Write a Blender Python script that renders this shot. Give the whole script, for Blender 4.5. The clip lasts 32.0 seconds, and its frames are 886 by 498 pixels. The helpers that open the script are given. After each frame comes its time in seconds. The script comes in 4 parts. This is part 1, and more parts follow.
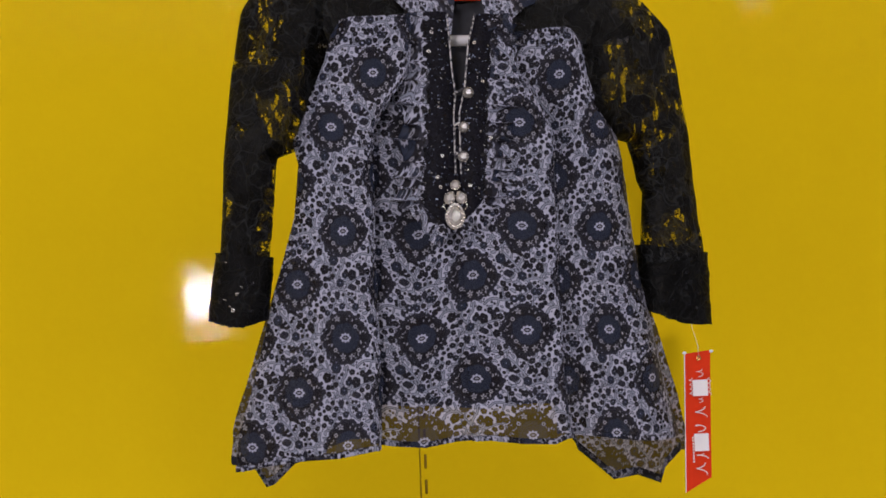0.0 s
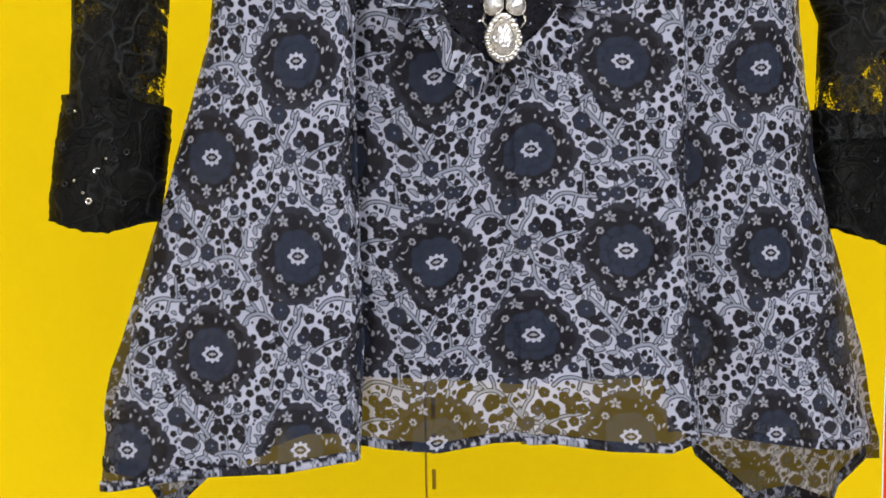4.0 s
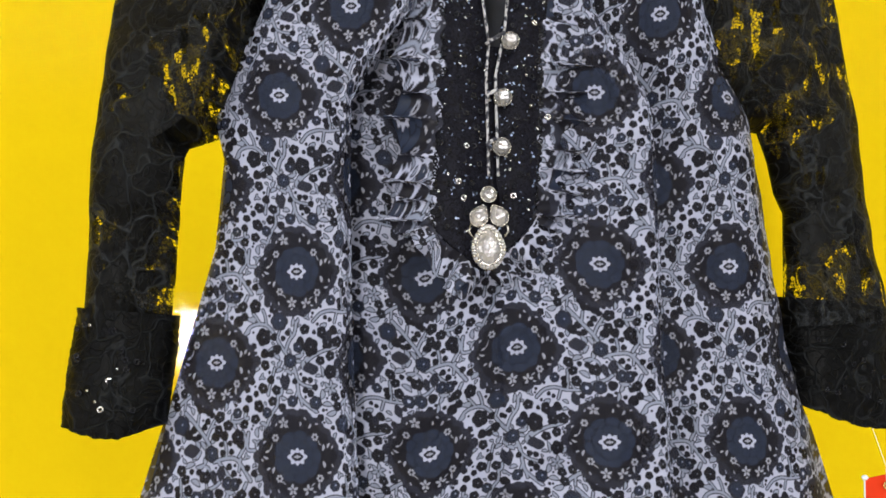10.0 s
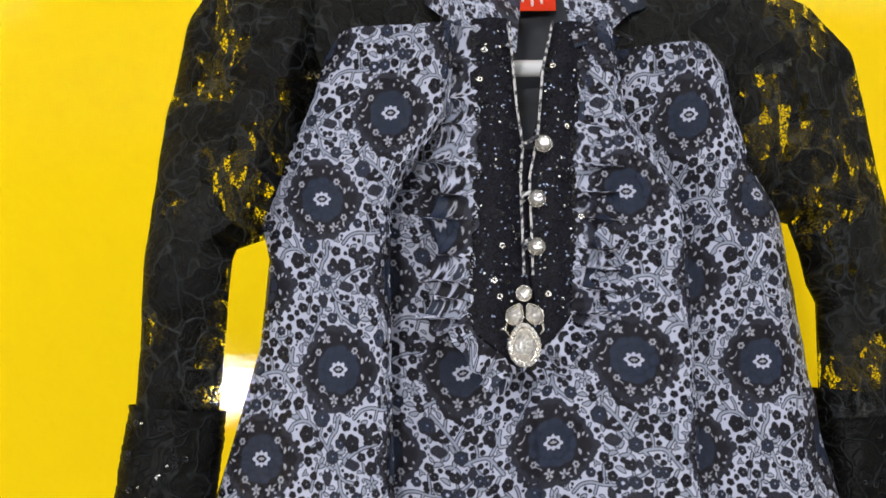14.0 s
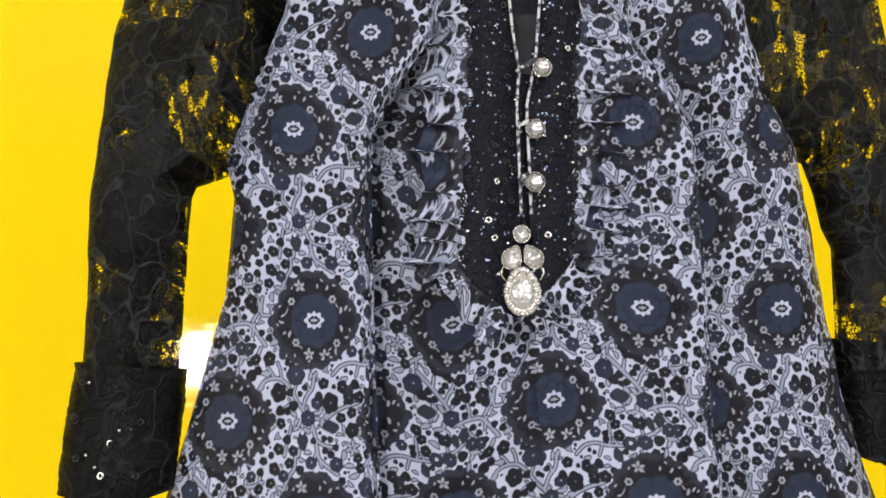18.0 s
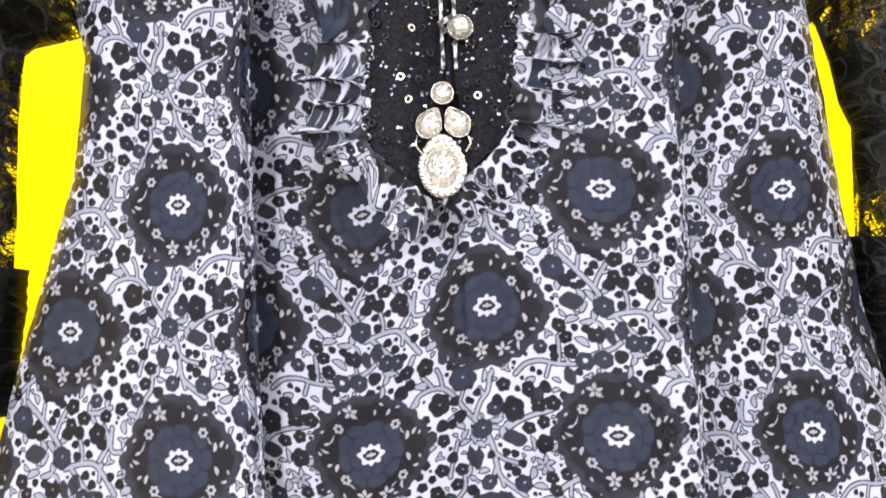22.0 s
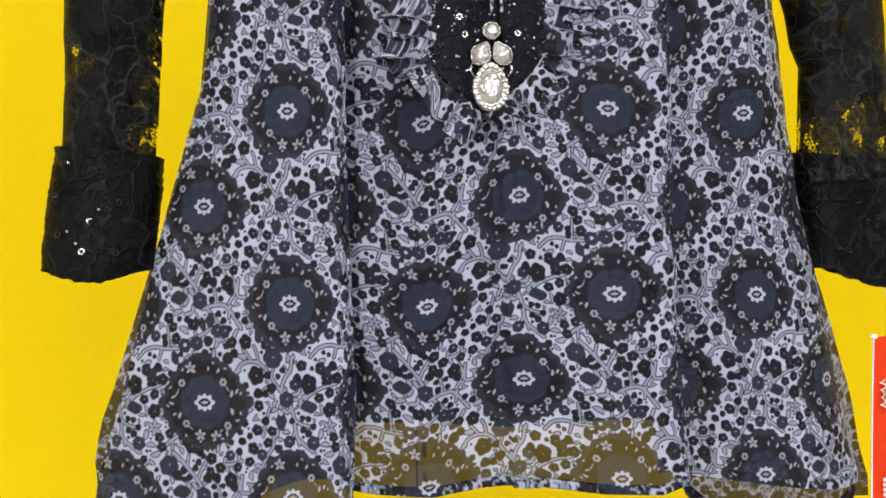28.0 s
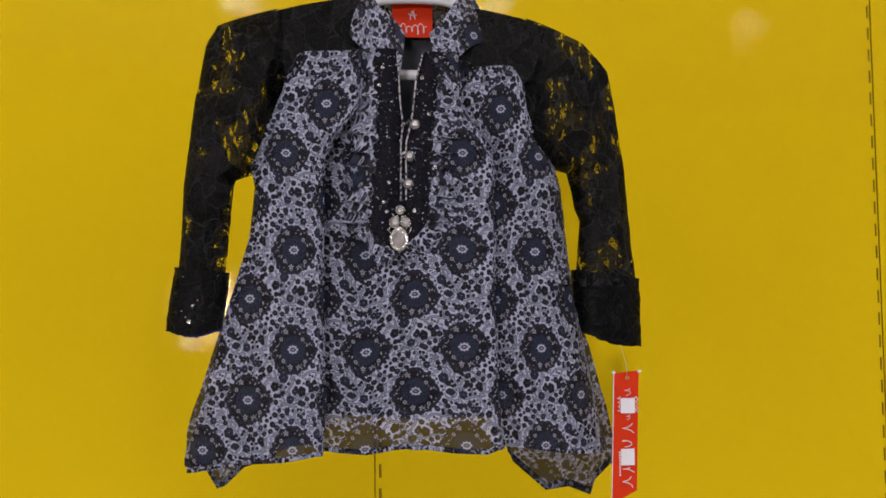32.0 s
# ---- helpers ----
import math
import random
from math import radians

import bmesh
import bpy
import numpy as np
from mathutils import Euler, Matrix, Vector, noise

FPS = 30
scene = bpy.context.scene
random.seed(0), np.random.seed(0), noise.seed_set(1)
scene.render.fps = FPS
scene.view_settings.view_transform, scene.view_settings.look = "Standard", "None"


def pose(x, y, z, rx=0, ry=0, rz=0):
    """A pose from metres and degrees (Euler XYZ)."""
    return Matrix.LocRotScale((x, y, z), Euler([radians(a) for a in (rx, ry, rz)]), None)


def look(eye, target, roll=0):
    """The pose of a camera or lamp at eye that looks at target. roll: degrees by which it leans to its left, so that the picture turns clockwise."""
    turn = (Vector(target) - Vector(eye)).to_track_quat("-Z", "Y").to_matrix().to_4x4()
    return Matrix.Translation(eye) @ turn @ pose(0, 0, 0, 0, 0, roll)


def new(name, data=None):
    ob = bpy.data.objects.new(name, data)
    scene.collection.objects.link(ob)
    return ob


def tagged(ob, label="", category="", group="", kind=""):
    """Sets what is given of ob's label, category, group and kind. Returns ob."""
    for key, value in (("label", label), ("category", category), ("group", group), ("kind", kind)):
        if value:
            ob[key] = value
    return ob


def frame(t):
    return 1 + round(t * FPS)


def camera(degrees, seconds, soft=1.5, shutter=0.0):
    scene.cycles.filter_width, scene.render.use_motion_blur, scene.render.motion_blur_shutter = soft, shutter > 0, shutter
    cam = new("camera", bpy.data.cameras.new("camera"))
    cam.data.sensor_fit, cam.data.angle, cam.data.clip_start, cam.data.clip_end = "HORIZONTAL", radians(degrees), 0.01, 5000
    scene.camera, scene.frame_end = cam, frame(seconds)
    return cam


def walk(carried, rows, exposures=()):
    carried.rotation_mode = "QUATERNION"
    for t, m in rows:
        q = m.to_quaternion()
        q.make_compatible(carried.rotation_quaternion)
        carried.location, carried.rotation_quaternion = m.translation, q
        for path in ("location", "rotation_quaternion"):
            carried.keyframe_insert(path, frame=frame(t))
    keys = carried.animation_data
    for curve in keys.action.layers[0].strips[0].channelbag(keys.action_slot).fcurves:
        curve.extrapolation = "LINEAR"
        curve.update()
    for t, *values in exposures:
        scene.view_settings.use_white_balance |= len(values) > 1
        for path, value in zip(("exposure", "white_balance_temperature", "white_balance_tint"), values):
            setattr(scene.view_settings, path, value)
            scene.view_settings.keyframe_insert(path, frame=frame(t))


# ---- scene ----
cam = camera(53.5, 32.0, 1.65)
PATH = [
    (0, (0.033, -0.085, 1.549), (0.235, 1.903, 1.63), -2.1),
    (0.5, (0.042, -0.032, 1.537), (0.204, 1.959, 1.624), -2.4),
    (1, (0.051, 0.021, 1.547), (0.125, 2.018, 1.619), -1.1),
    (1.5, (0.051, 0.083, 1.542), (0.153, 2.078, 1.623), -1.1),
    (2, (0.039, 0.135, 1.536), (0.215, 2.123, 1.661), -1.3),
    (2.5, (0.031, 0.164, 1.531), (0.27, 2.149, 1.573), -1.2),
    (3, (0.036, 0.178, 1.521), (0.302, 2.161, 1.529), -1.8),
    (3.5, (0.045, 0.189, 1.527), (0.256, 2.178, 1.497), -0.7),
    (5.5, (0.052, 0.197, 1.522), (0.203, 2.19, 1.444), -1.4),
    (5.7, (0.05, 0.196, 1.522), (0.208, 2.189, 1.465), -1.1),
    (6, (0.052, 0.193, 1.532), (0.193, 2.186, 1.44), -1.2),
    (6.5, (0.053, 0.19, 1.542), (0.196, 2.185, 1.499), -1.1),
    (7, (0.052, 0.191, 1.543), (0.204, 2.184, 1.581), -1.2),
    (7.5, (0.055, 0.192, 1.544), (0.207, 2.186, 1.589), -1.3),
    (8, (0.056, 0.19, 1.547), (0.21, 2.183, 1.606), -1.6),
    (8.5, (0.053, 0.186, 1.554), (0.227, 2.177, 1.631), -1.7),
    (9, (0.051, 0.179, 1.561), (0.247, 2.166, 1.675), -1.8),
    (9.5, (0.051, 0.171, 1.563), (0.251, 2.156, 1.707), -1.7),
    (10, (0.05, 0.17, 1.566), (0.249, 2.153, 1.735), -1.7),
    (10.5, (0.049, 0.17, 1.572), (0.242, 2.152, 1.753), -1.7),
    (11, (0.047, 0.166, 1.578), (0.237, 2.148, 1.769), -1.7),
    (11.5, (0.045, 0.161, 1.58), (0.222, 2.14, 1.811), -1.7),
    (12, (0.04, 0.155, 1.587), (0.221, 2.133, 1.814), -1.9),
    (12.5, (0.036, 0.156, 1.584), (0.189, 2.133, 1.842), -1.9),
    (13, (0.034, 0.158, 1.584), (0.175, 2.135, 1.846), -2.0),
    (13.5, (0.04, 0.155, 1.59), (0.162, 2.133, 1.854), -1.8),
    (14, (0.048, 0.156, 1.587), (0.173, 2.133, 1.862), -1.8),
    (14.5, (0.062, 0.159, 1.584), (0.311, 2.126, 1.845), -2.2),
    (16.5, (0.062, 0.171, 1.587), (0.381, 2.135, 1.793), -2.3),
    (17, (0.059, 0.171, 1.581), (0.345, 2.136, 1.82), -2.6),
    (17.5, (0.059, 0.174, 1.574), (0.296, 2.144, 1.831), -2.4),
    (18, (0.041, 0.199, 1.578), (0.246, 2.176, 1.794), -2.3),
    (18.5, (0.038, 0.225, 1.582), (0.296, 2.198, 1.787), -3.1),
    (19, (0.056, 0.262, 1.57), (0.203, 2.241, 1.819), -3.1),
    (19.5, (0.072, 0.267, 1.575), (0.167, 2.257, 1.749), -2.5),
    (20, (0.086, 0.266, 1.555), (0.157, 2.248, 1.817), -2.8),
    (20.5, (0.09, 0.265, 1.557), (0.181, 2.253, 1.761), -2.9),
    (21, (0.091, 0.269, 1.557), (0.194, 2.256, 1.752), -2.9),
    (21.5, (0.089, 0.272, 1.556), (0.213, 2.258, 1.753), -2.7),
    (22, (0.088, 0.271, 1.551), (0.21, 2.261, 1.715), -2.6),
    (22.5, (0.087, 0.268, 1.545), (0.216, 2.259, 1.696), -2.4),
    (23, (0.086, 0.264, 1.535), (0.209, 2.255, 1.677), -1.9),
    (23.5, (0.084, 0.26, 1.531), (0.212, 2.252, 1.657), -1.7),
    (24, (0.081, 0.256, 1.527), (0.217, 2.248, 1.645), -1.8),
    (24.5, (0.073, 0.247, 1.527), (0.242, 2.237, 1.621), -1.8),
    (25, (0.066, 0.233, 1.522), (0.253, 2.222, 1.612), -1.7),
    (25.5, (0.063, 0.219, 1.522), (0.248, 2.21, 1.55), -1.7),
    (27.5, (0.047, 0.197, 1.52), (0.253, 2.187, 1.497), -1.9),
    (27.6, (0.051, 0.198, 1.52), (0.238, 2.189, 1.499), -1.8),
    (28, (0.048, 0.19, 1.533), (0.263, 2.179, 1.54), -1.4),
    (28.5, (0.042, 0.161, 1.554), (0.306, 2.134, 1.741), -0.6),
    (29, (0.04, 0.099, 1.562), (0.34, 2.063, 1.792), -0.6),
    (29.5, (0.068, 0.036, 1.566), (0.281, 2.012, 1.797), 1.0),
    (30, (0.084, -0.013, 1.569), (0.269, 1.967, 1.779), 0.5),
    (30.5, (0.084, -0.062, 1.569), (0.25, 1.92, 1.776), -0.3),
    (31, (0.083, -0.1, 1.56), (0.26, 1.882, 1.757), -0.4),
    (31.5, (0.082, -0.122, 1.559), (0.275, 1.862, 1.726), -0.1),
    (32, (0.07, -0.134, 1.549), (0.274, 1.852, 1.669), -0.6),
]
EXPOSURES = [(0, -1.71, 6250, 26), (1, -1.57, 6200, 24), (2, -1.24, 6200, 18), (3, -1.03, 6200, 14), (6, -0.92, 6150, 13), (14, -0.82, 6100, 12), (18, -0.68, 6150, 13), (20, 0.06, 6350, 16), (25, -0.10, 6400, 16), (27.5, -0.75, 6100, 13), (29, -0.98, 6100, 12), (30.5, -1.43, 6150, 17), (32, -1.66, 6200, 24)]
walk(cam, [(t, look(eye, target, roll)) for t, eye, target, roll in PATH], EXPOSURES)

# ---------------------------------------------------------------- light
WALL_Y = 0.80
world = bpy.data.worlds.new("world")
scene.world = world
world.use_nodes = True
world.node_tree.nodes["Background"].inputs["Color"].default_value = (0.9, 0.95, 1.0, 1)
world.node_tree.nodes["Background"].inputs["Strength"].default_value = 0.05


def area_lamp(name, at, target, w, h, watts, colour):
    data = bpy.data.lights.new(name, "AREA")
    data.shape, data.size, data.size_y, data.energy, data.color = "RECTANGLE", w, h, watts, colour
    ob = new(name, data)
    ob.matrix_world = look(at, target)
    return tagged(ob, "white lamp out of view, inferred or added as fill", "lamp", kind="structure")


COOL = (0.95, 0.97, 1.0)
# a row of small ceiling lamps over the aisle, a display spot across it, and added fills
for lx, ly, watts in ((-0.35, -1.62, 11), (0.62, -1.65, 11), (1.8, -1.9, 3)):
    area_lamp("ceiling_lamp_or_fill", (lx, ly, 2.73), (lx, ly, 0), 0.13, 0.15, watts, COOL)
# wide overhead panels added as fill, too high to show in the wall's gloss
for lx in (-1.6, 0.1, 1.8):
    area_lamp("ceiling_lamp_or_fill", (lx, -0.95, 2.73), (lx, -0.95, 0), 1.2, 0.60, 20, COOL)
# large lamps added at both sides for even fill, clear of the wall's reflections
for sx in (-4.45, 4.65):
    area_lamp("side_fill", (sx, -2.3, 1.45), (0.1, -0.6, 1.45), 2.2, 2.4, 150, (0.93, 0.96, 1.0))
area_lamp("display_spot", (-0.695, -3.0, 1.53), (-0.1, 0.8, 1.55), 0.29, 0.20, 110, (1.0, 0.96, 0.88))


# ---------------------------------------------------------------- materials
def material(name):
    m = bpy.data.materials.new(name)
    m.use_nodes = True
    nt = m.node_tree
    return m, nt, nt.nodes["Principled BSDF"], nt.nodes["Material Output"]


def node(nt, kind, **inputs):
    n = nt.nodes.new(kind)
    for k, v in inputs.items():
        n.inputs[k.replace("_", " ")].default_value = v
    return n


def ramp(nt, fac, stops):
    r = nt.nodes.new("ShaderNodeValToRGB")
    while len(r.color_ramp.elements) < len(stops):
        r.color_ramp.elements.new(0.5)
    for e, (p, c) in zip(r.color_ramp.elements, stops):
        e.position, e.color = p, (*c, 1) if len(c) == 3 else c
    nt.links.new(fac, r.inputs["Fac"])
    return r


def bump(nt, bsdf, height, strength, distance):
    b = node(nt, "ShaderNodeBump", Strength=strength, Distance=distance)
    nt.links.new(height, b.inputs["Height"])
    nt.links.new(b.outputs["Normal"], bsdf.inputs["Normal"])
    return b


def coords(nt, scale=(1, 1, 1)):
    c = nt.nodes.new("ShaderNodeTexCoord")
    m = nt.nodes.new("ShaderNodeMapping")
    m.inputs["Scale"].default_value = scale
    nt.links.new(c.outputs["Object"], m.inputs["Vector"])
    return m.outputs["Vector"]


def simple(name, colour, rough=0.5, metal=0.0, var=0.12, scale=120.0, relief=0.0):
    m, nt, b, _ = material(name)
    n = node(nt, "ShaderNodeTexNoise", Scale=scale, Detail=4.0)
    nt.links.new(coords(nt), n.inputs["Vector"])
    lo, hi = [tuple(min(1, c * k) for c in colour) for k in (1 - var, 1 + var)]
    r = ramp(nt, n.outputs["Fac"], [(0.3, lo), (0.7, hi)])
    nt.links.new(r.outputs["Color"], b.inputs["Base Color"])
    b.inputs["Roughness"].default_value, b.inputs["Metallic"].default_value = rough, metal
    if relief:
        bump(nt, b, n.outputs["Fac"], relief, 0.001)
    return m


# yellow stove-enamelled sheet: gloss with fine horizontal streaks
YELLOW, nt, b, _ = material("yellow_enamel")
n1 = node(nt, "ShaderNodeTexNoise", Scale=1.6, Detail=3.0)
nt.links.new(coords(nt), n1.inputs["Vector"])
r = ramp(nt, n1.outputs["Fac"], [(0.3, (0.77, 0.54, 0.0)), (0.7, (0.82, 0.58, 0.0))])
nt.links.new(r.outputs["Color"], b.inputs["Base Color"])
n2 = node(nt, "ShaderNodeTexNoise", Scale=1.0, Detail=4.0)
nt.links.new(coords(nt, (7, 1, 330)), n2.inputs["Vector"])
bump(nt, b, n2.outputs["Fac"], 0.06, 0.001)
b.inputs["Roughness"].default_value = 0.035
b.inputs["Specular IOR Level"].default_value = 0.085
# brown that puts the shade inside slots and seams into the backing's colour
GAP_SHADE = simple("gap_shade_brown", (0.42, 0.24, 0.01), 0.7)
ROOM_WHITE = simple("room_white", (0.78, 0.78, 0.78), 0.8, scale=3)
# dark colour for the unseen south wall, so the enamel reflects little of it
ROOM_GREY = simple("dark_unseen_wall", (0.13, 0.125, 0.12), 0.8, scale=3)
ROOM_FLOOR = simple("floor_grey", (0.45, 0.44, 0.43), 0.5, scale=6)
WHITE_PLASTIC = simple("white_plastic", (0.80, 0.80, 0.82), 0.35, var=0.03, scale=60)
RED_CARD = simple("red_card", (0.72, 0.040, 0.004), 0.5, var=0.06, scale=90)
RED_CARD.node_tree.nodes["Principled BSDF"].inputs["Specular IOR Level"].default_value = 0.12
WHITE_PRINT = simple("white_print", (0.82, 0.72, 0.70), 0.5, var=0.05)
WHITE_STICKER = simple("white_sticker", (0.82, 0.80, 0.80), 0.6, var=0.03)
BRASS = simple("brass", (0.75, 0.52, 0.18), 0.25, 1.0)
SILVER = simple("silver_setting", (0.72, 0.68, 0.60), 0.22, 1.0, scale=900, relief=0.3)
STEEL = simple("chromed_steel", (0.6, 0.6, 0.6), 0.2, 1.0)
BLACK_NYLON = simple("black_sequin", (0.007, 0.007, 0.009), 0.22, var=0.3)
BLACK_NYLON.node_tree.nodes["Principled BSDF"].inputs["Specular IOR Level"].default_value = 0.25
GLINT_METAL = simple("glint_silver", (0.80, 0.78, 0.74), 0.15, 1.0)
PIPING, nt, b, _ = material("flecked_piping")
n1 = node(nt, "ShaderNodeTexNoise", Scale=420.0, Detail=1.0)
nt.links.new(coords(nt), n1.inputs["Vector"])
r = ramp(nt, n1.outputs["Fac"], [(0.44, (0.03, 0.03, 0.04)), (0.54, (0.50, 0.49, 0.49))])
nt.links.new(r.outputs["Color"], b.inputs["Base Color"])
b.inputs["Roughness"].default_value = 0.7

CRYSTAL, nt, b, _ = material("cut_crystal")
b.inputs["Base Color"].default_value = (0.62, 0.60, 0.58, 1)
b.inputs["Metallic"].default_value, b.inputs["Roughness"].default_value = 0.72, 0.09
n1 = node(nt, "ShaderNodeTexVoronoi", Scale=700.0)
nt.links.new(coords(nt), n1.inputs["Vector"])
bump(nt, b, n1.outputs["Distance"], 0.45, 0.0009)


def sheer(nt, bsdf, out, fac):
    """Lets fac of the light pass straight through the weave."""
    t = nt.nodes.new("ShaderNodeBsdfTransparent")
    mix = nt.nodes.new("ShaderNodeMixShader")
    if isinstance(fac, float):
        mix.inputs["Fac"].default_value = fac
    else:
        nt.links.new(fac, mix.inputs["Fac"])
    nt.links.new(bsdf.outputs[0], mix.inputs[1])
    nt.links.new(t.outputs[0], mix.inputs[2])
    nt.links.new(mix.outputs[0], out.inputs["Surface"])


def chiffon(name, through_share, gloss=0.10, rough=0.6):
    m, nt, b, out = material(name)
    a = nt.nodes.new("ShaderNodeAttribute")
    a.attribute_name = "print"
    n = node(nt, "ShaderNodeTexNoise", Scale=60.0, Detail=5.0)
    nt.links.new(coords(nt), n.inputs["Vector"])
    mul = nt.nodes.new("ShaderNodeMix")
    mul.data_type, mul.blend_type = "RGBA", "MULTIPLY"
    mul.inputs["Factor"].default_value = 1.0
    r = ramp(nt, n.outputs["Fac"], [(0.3, (0.86, 0.86, 0.87)), (0.7, (1, 1, 1))])
    nt.links.new(a.outputs["Color"], mul.inputs["A"])
    nt.links.new(r.outputs["Color"], mul.inputs["B"])
    nt.links.new(mul.outputs["Result"], b.inputs["Base Color"])
    b.inputs["Roughness"].default_value = rough
    b.inputs["Specular IOR Level"].default_value = gloss
    w = node(nt, "ShaderNodeTexNoise", Scale=1.0, Detail=2.0)
    nt.links.new(coords(nt, (900, 1, 260)), w.inputs["Vector"])
    bump(nt, b, w.outputs["Fac"], 0.25, 0.0006)
    sheer(nt, b, out, through_share)
    return m


CHIFFON = chiffon("printed_chiffon", 0.115)
CHIFFON_LINED = chiffon("printed_chiffon_doubled", 0.02, 0.14, 0.42)
CHIFFON_BACK = chiffon("printed_chiffon_single", 0.085)
INNER_BACK = simple("back_lining", (0.034, 0.036, 0.044), 0.85, scale=200)
LINING, nt, b, out = material("pale_lining")
b.inputs["Base Color"].default_value, b.inputs["Roughness"].default_value = (0.13, 0.13, 0.16, 1), 0.8
n1 = node(nt, "ShaderNodeTexNoise", Scale=700.0, Detail=2.0)
nt.links.new(coords(nt), n1.inputs["Vector"])
bump(nt, b, n1.outputs["Fac"], 0.3, 0.0006)
n2 = nt.nodes.new("ShaderNodeAttribute")
n2.attribute_name = "print"


sheer(nt, LINING.node_tree.nodes["Principled BSDF"], out, n2.outputs["Fac"])


def lace(name, holes, light=1.0):
    """Black lace: corded leaf outlines on a fine brown-black net; holes: how open the net between them is."""
    m, nt, b, out = material(name)
    v = coords(nt, (1, 0, 1))
    slant = coords(nt, (1.3, 0, 0.7))
    warp = node(nt, "ShaderNodeTexNoise", Scale=45.0, Detail=2.0)
    nt.links.new(v, warp.inputs["Vector"])
    add = nt.nodes.new("ShaderNodeMix")
    add.data_type, add.blend_type = "RGBA", "LINEAR_LIGHT"
    add.inputs["Factor"].default_value = 0.022
    nt.links.new(slant, add.inputs["A"])
    nt.links.new(warp.outputs["Color"], add.inputs["B"])
    cells = node(nt, "ShaderNodeTexVoronoi", Scale=62.0)
    edges = node(nt, "ShaderNodeTexVoronoi", Scale=62.0)
    veins = node(nt, "ShaderNodeTexVoronoi", Scale=170.0)
    net = node(nt, "ShaderNodeTexVoronoi", Scale=620.0)
    edges.feature = veins.feature = net.feature = "DISTANCE_TO_EDGE"
    for vor in (cells, edges, veins):
        nt.links.new(add.outputs["Result"], vor.inputs["Vector"])
    nt.links.new(v, net.inputs["Vector"])
    split = nt.nodes.new("ShaderNodeSeparateColor")
    nt.links.new(cells.outputs["Color"], split.inputs["Color"])
    wear = node(nt, "ShaderNodeTexNoise", Scale=260.0, Detail=5.0)
    nt.links.new(v, wear.inputs["Vector"])
    thread = ramp(nt, wear.outputs["Fac"], [(0.35, tuple(c * light for c in (0.0030, 0.0026, 0.0020))), (0.75, tuple(c * light for c in (0.0105, 0.0105, 0.0095)))])
    leafy = ramp(nt, split.outputs["Green"], [(0.35, (0.55, 0.55, 0.55)), (0.75, (1.25, 1.28, 1.30))])
    mul = nt.nodes.new("ShaderNodeMix")
    mul.data_type, mul.blend_type = "RGBA", "MULTIPLY"
    mul.inputs["Factor"].default_value = 1.0
    nt.links.new(thread.outputs["Color"], mul.inputs["A"])
    nt.links.new(leafy.outputs["Color"], mul.inputs["B"])
    cord = ramp(nt, edges.outputs["Distance"], [(0.0, (1, 1, 1)), (0.025, (0.8, 0.8, 0.8)), (0.055, (0, 0, 0))])
    fine = ramp(nt, veins.outputs["Distance"], [(0.0, (0.5, 0.5, 0.5)), (0.06, (0, 0, 0))])
    lift = nt.nodes.new("ShaderNodeMath")
    lift.operation = "MAXIMUM"
    nt.links.new(cord.outputs["Color"], lift.inputs[0])
    nt.links.new(fine.outputs["Color"], lift.inputs[1])
    trim_ = nt.nodes.new("ShaderNodeMix")
    trim_.data_type = "RGBA"
    trim_.inputs["B"].default_value = (0.034 * light, 0.037 * light, 0.038 * light, 1)
    strength = nt.nodes.new("ShaderNodeMath")
    strength.operation = "MULTIPLY"
    nt.links.new(lift.outputs[0], strength.inputs[0])
    nt.links.new(wear.outputs["Fac"], strength.inputs[1])
    nt.links.new(strength.outputs[0], trim_.inputs["Factor"])
    nt.links.new(mul.outputs["Result"], trim_.inputs["A"])
    nt.links.new(trim_.outputs["Result"], b.inputs["Base Color"])
    b.inputs["Roughness"].default_value, b.inputs["Specular IOR Level"].default_value = 0.42, 0.08
    rise = nt.nodes.new("ShaderNodeMath")
    nt.links.new(lift.outputs[0], rise.inputs[0])
    nt.links.new(wear.outputs["Fac"], rise.inputs[1])
    bump(nt, b, rise.outputs[0], 0.6, 0.0014)
    if holes:
        gap = ramp(nt, net.outputs["Distance"], [(0.05, (0.04, 0.04, 0.04)), (0.10, (1, 1, 1))])
        stretch = coords(nt, (1.35, 0, 0.55))
        where = node(nt, "ShaderNodeTexNoise", Scale=150.0, Detail=2.0)
        nt.links.new(stretch, where.inputs["Vector"])
        lo = 0.74 - holes
        open_ = ramp(nt, where.outputs["Fac"], [(lo, (0.09, 0.09, 0.09)), (lo + 0.03, (1, 1, 1))])
        ground = ramp(nt, split.outputs["Red"], [(0.56, (0.06, 0.06, 0.06)), (0.58, (1, 1, 1))])
        m1, m2 = nt.nodes.new("ShaderNodeMath"), nt.nodes.new("ShaderNodeMath")
        m1.operation = m2.operation = "MULTIPLY"
        nt.links.new(gap.outputs["Color"], m1.inputs[0])
        nt.links.new(open_.outputs["Color"], m1.inputs[1])
        nt.links.new(m1.outputs[0], m2.inputs[0])
        nt.links.new(ground.outputs["Color"], m2.inputs[1])
        sheer(nt, b, out, m2.outputs[0])
    return m


LACE = lace("black_lace", 0.193)
LACE_BACK = lace("black_lace_back", 0.30)
LACE_LINED = lace("black_lace_lined", 0.0, 1.0)
CUFF_LACE = lace("black_cuff_lace", 0.0, 0.5)
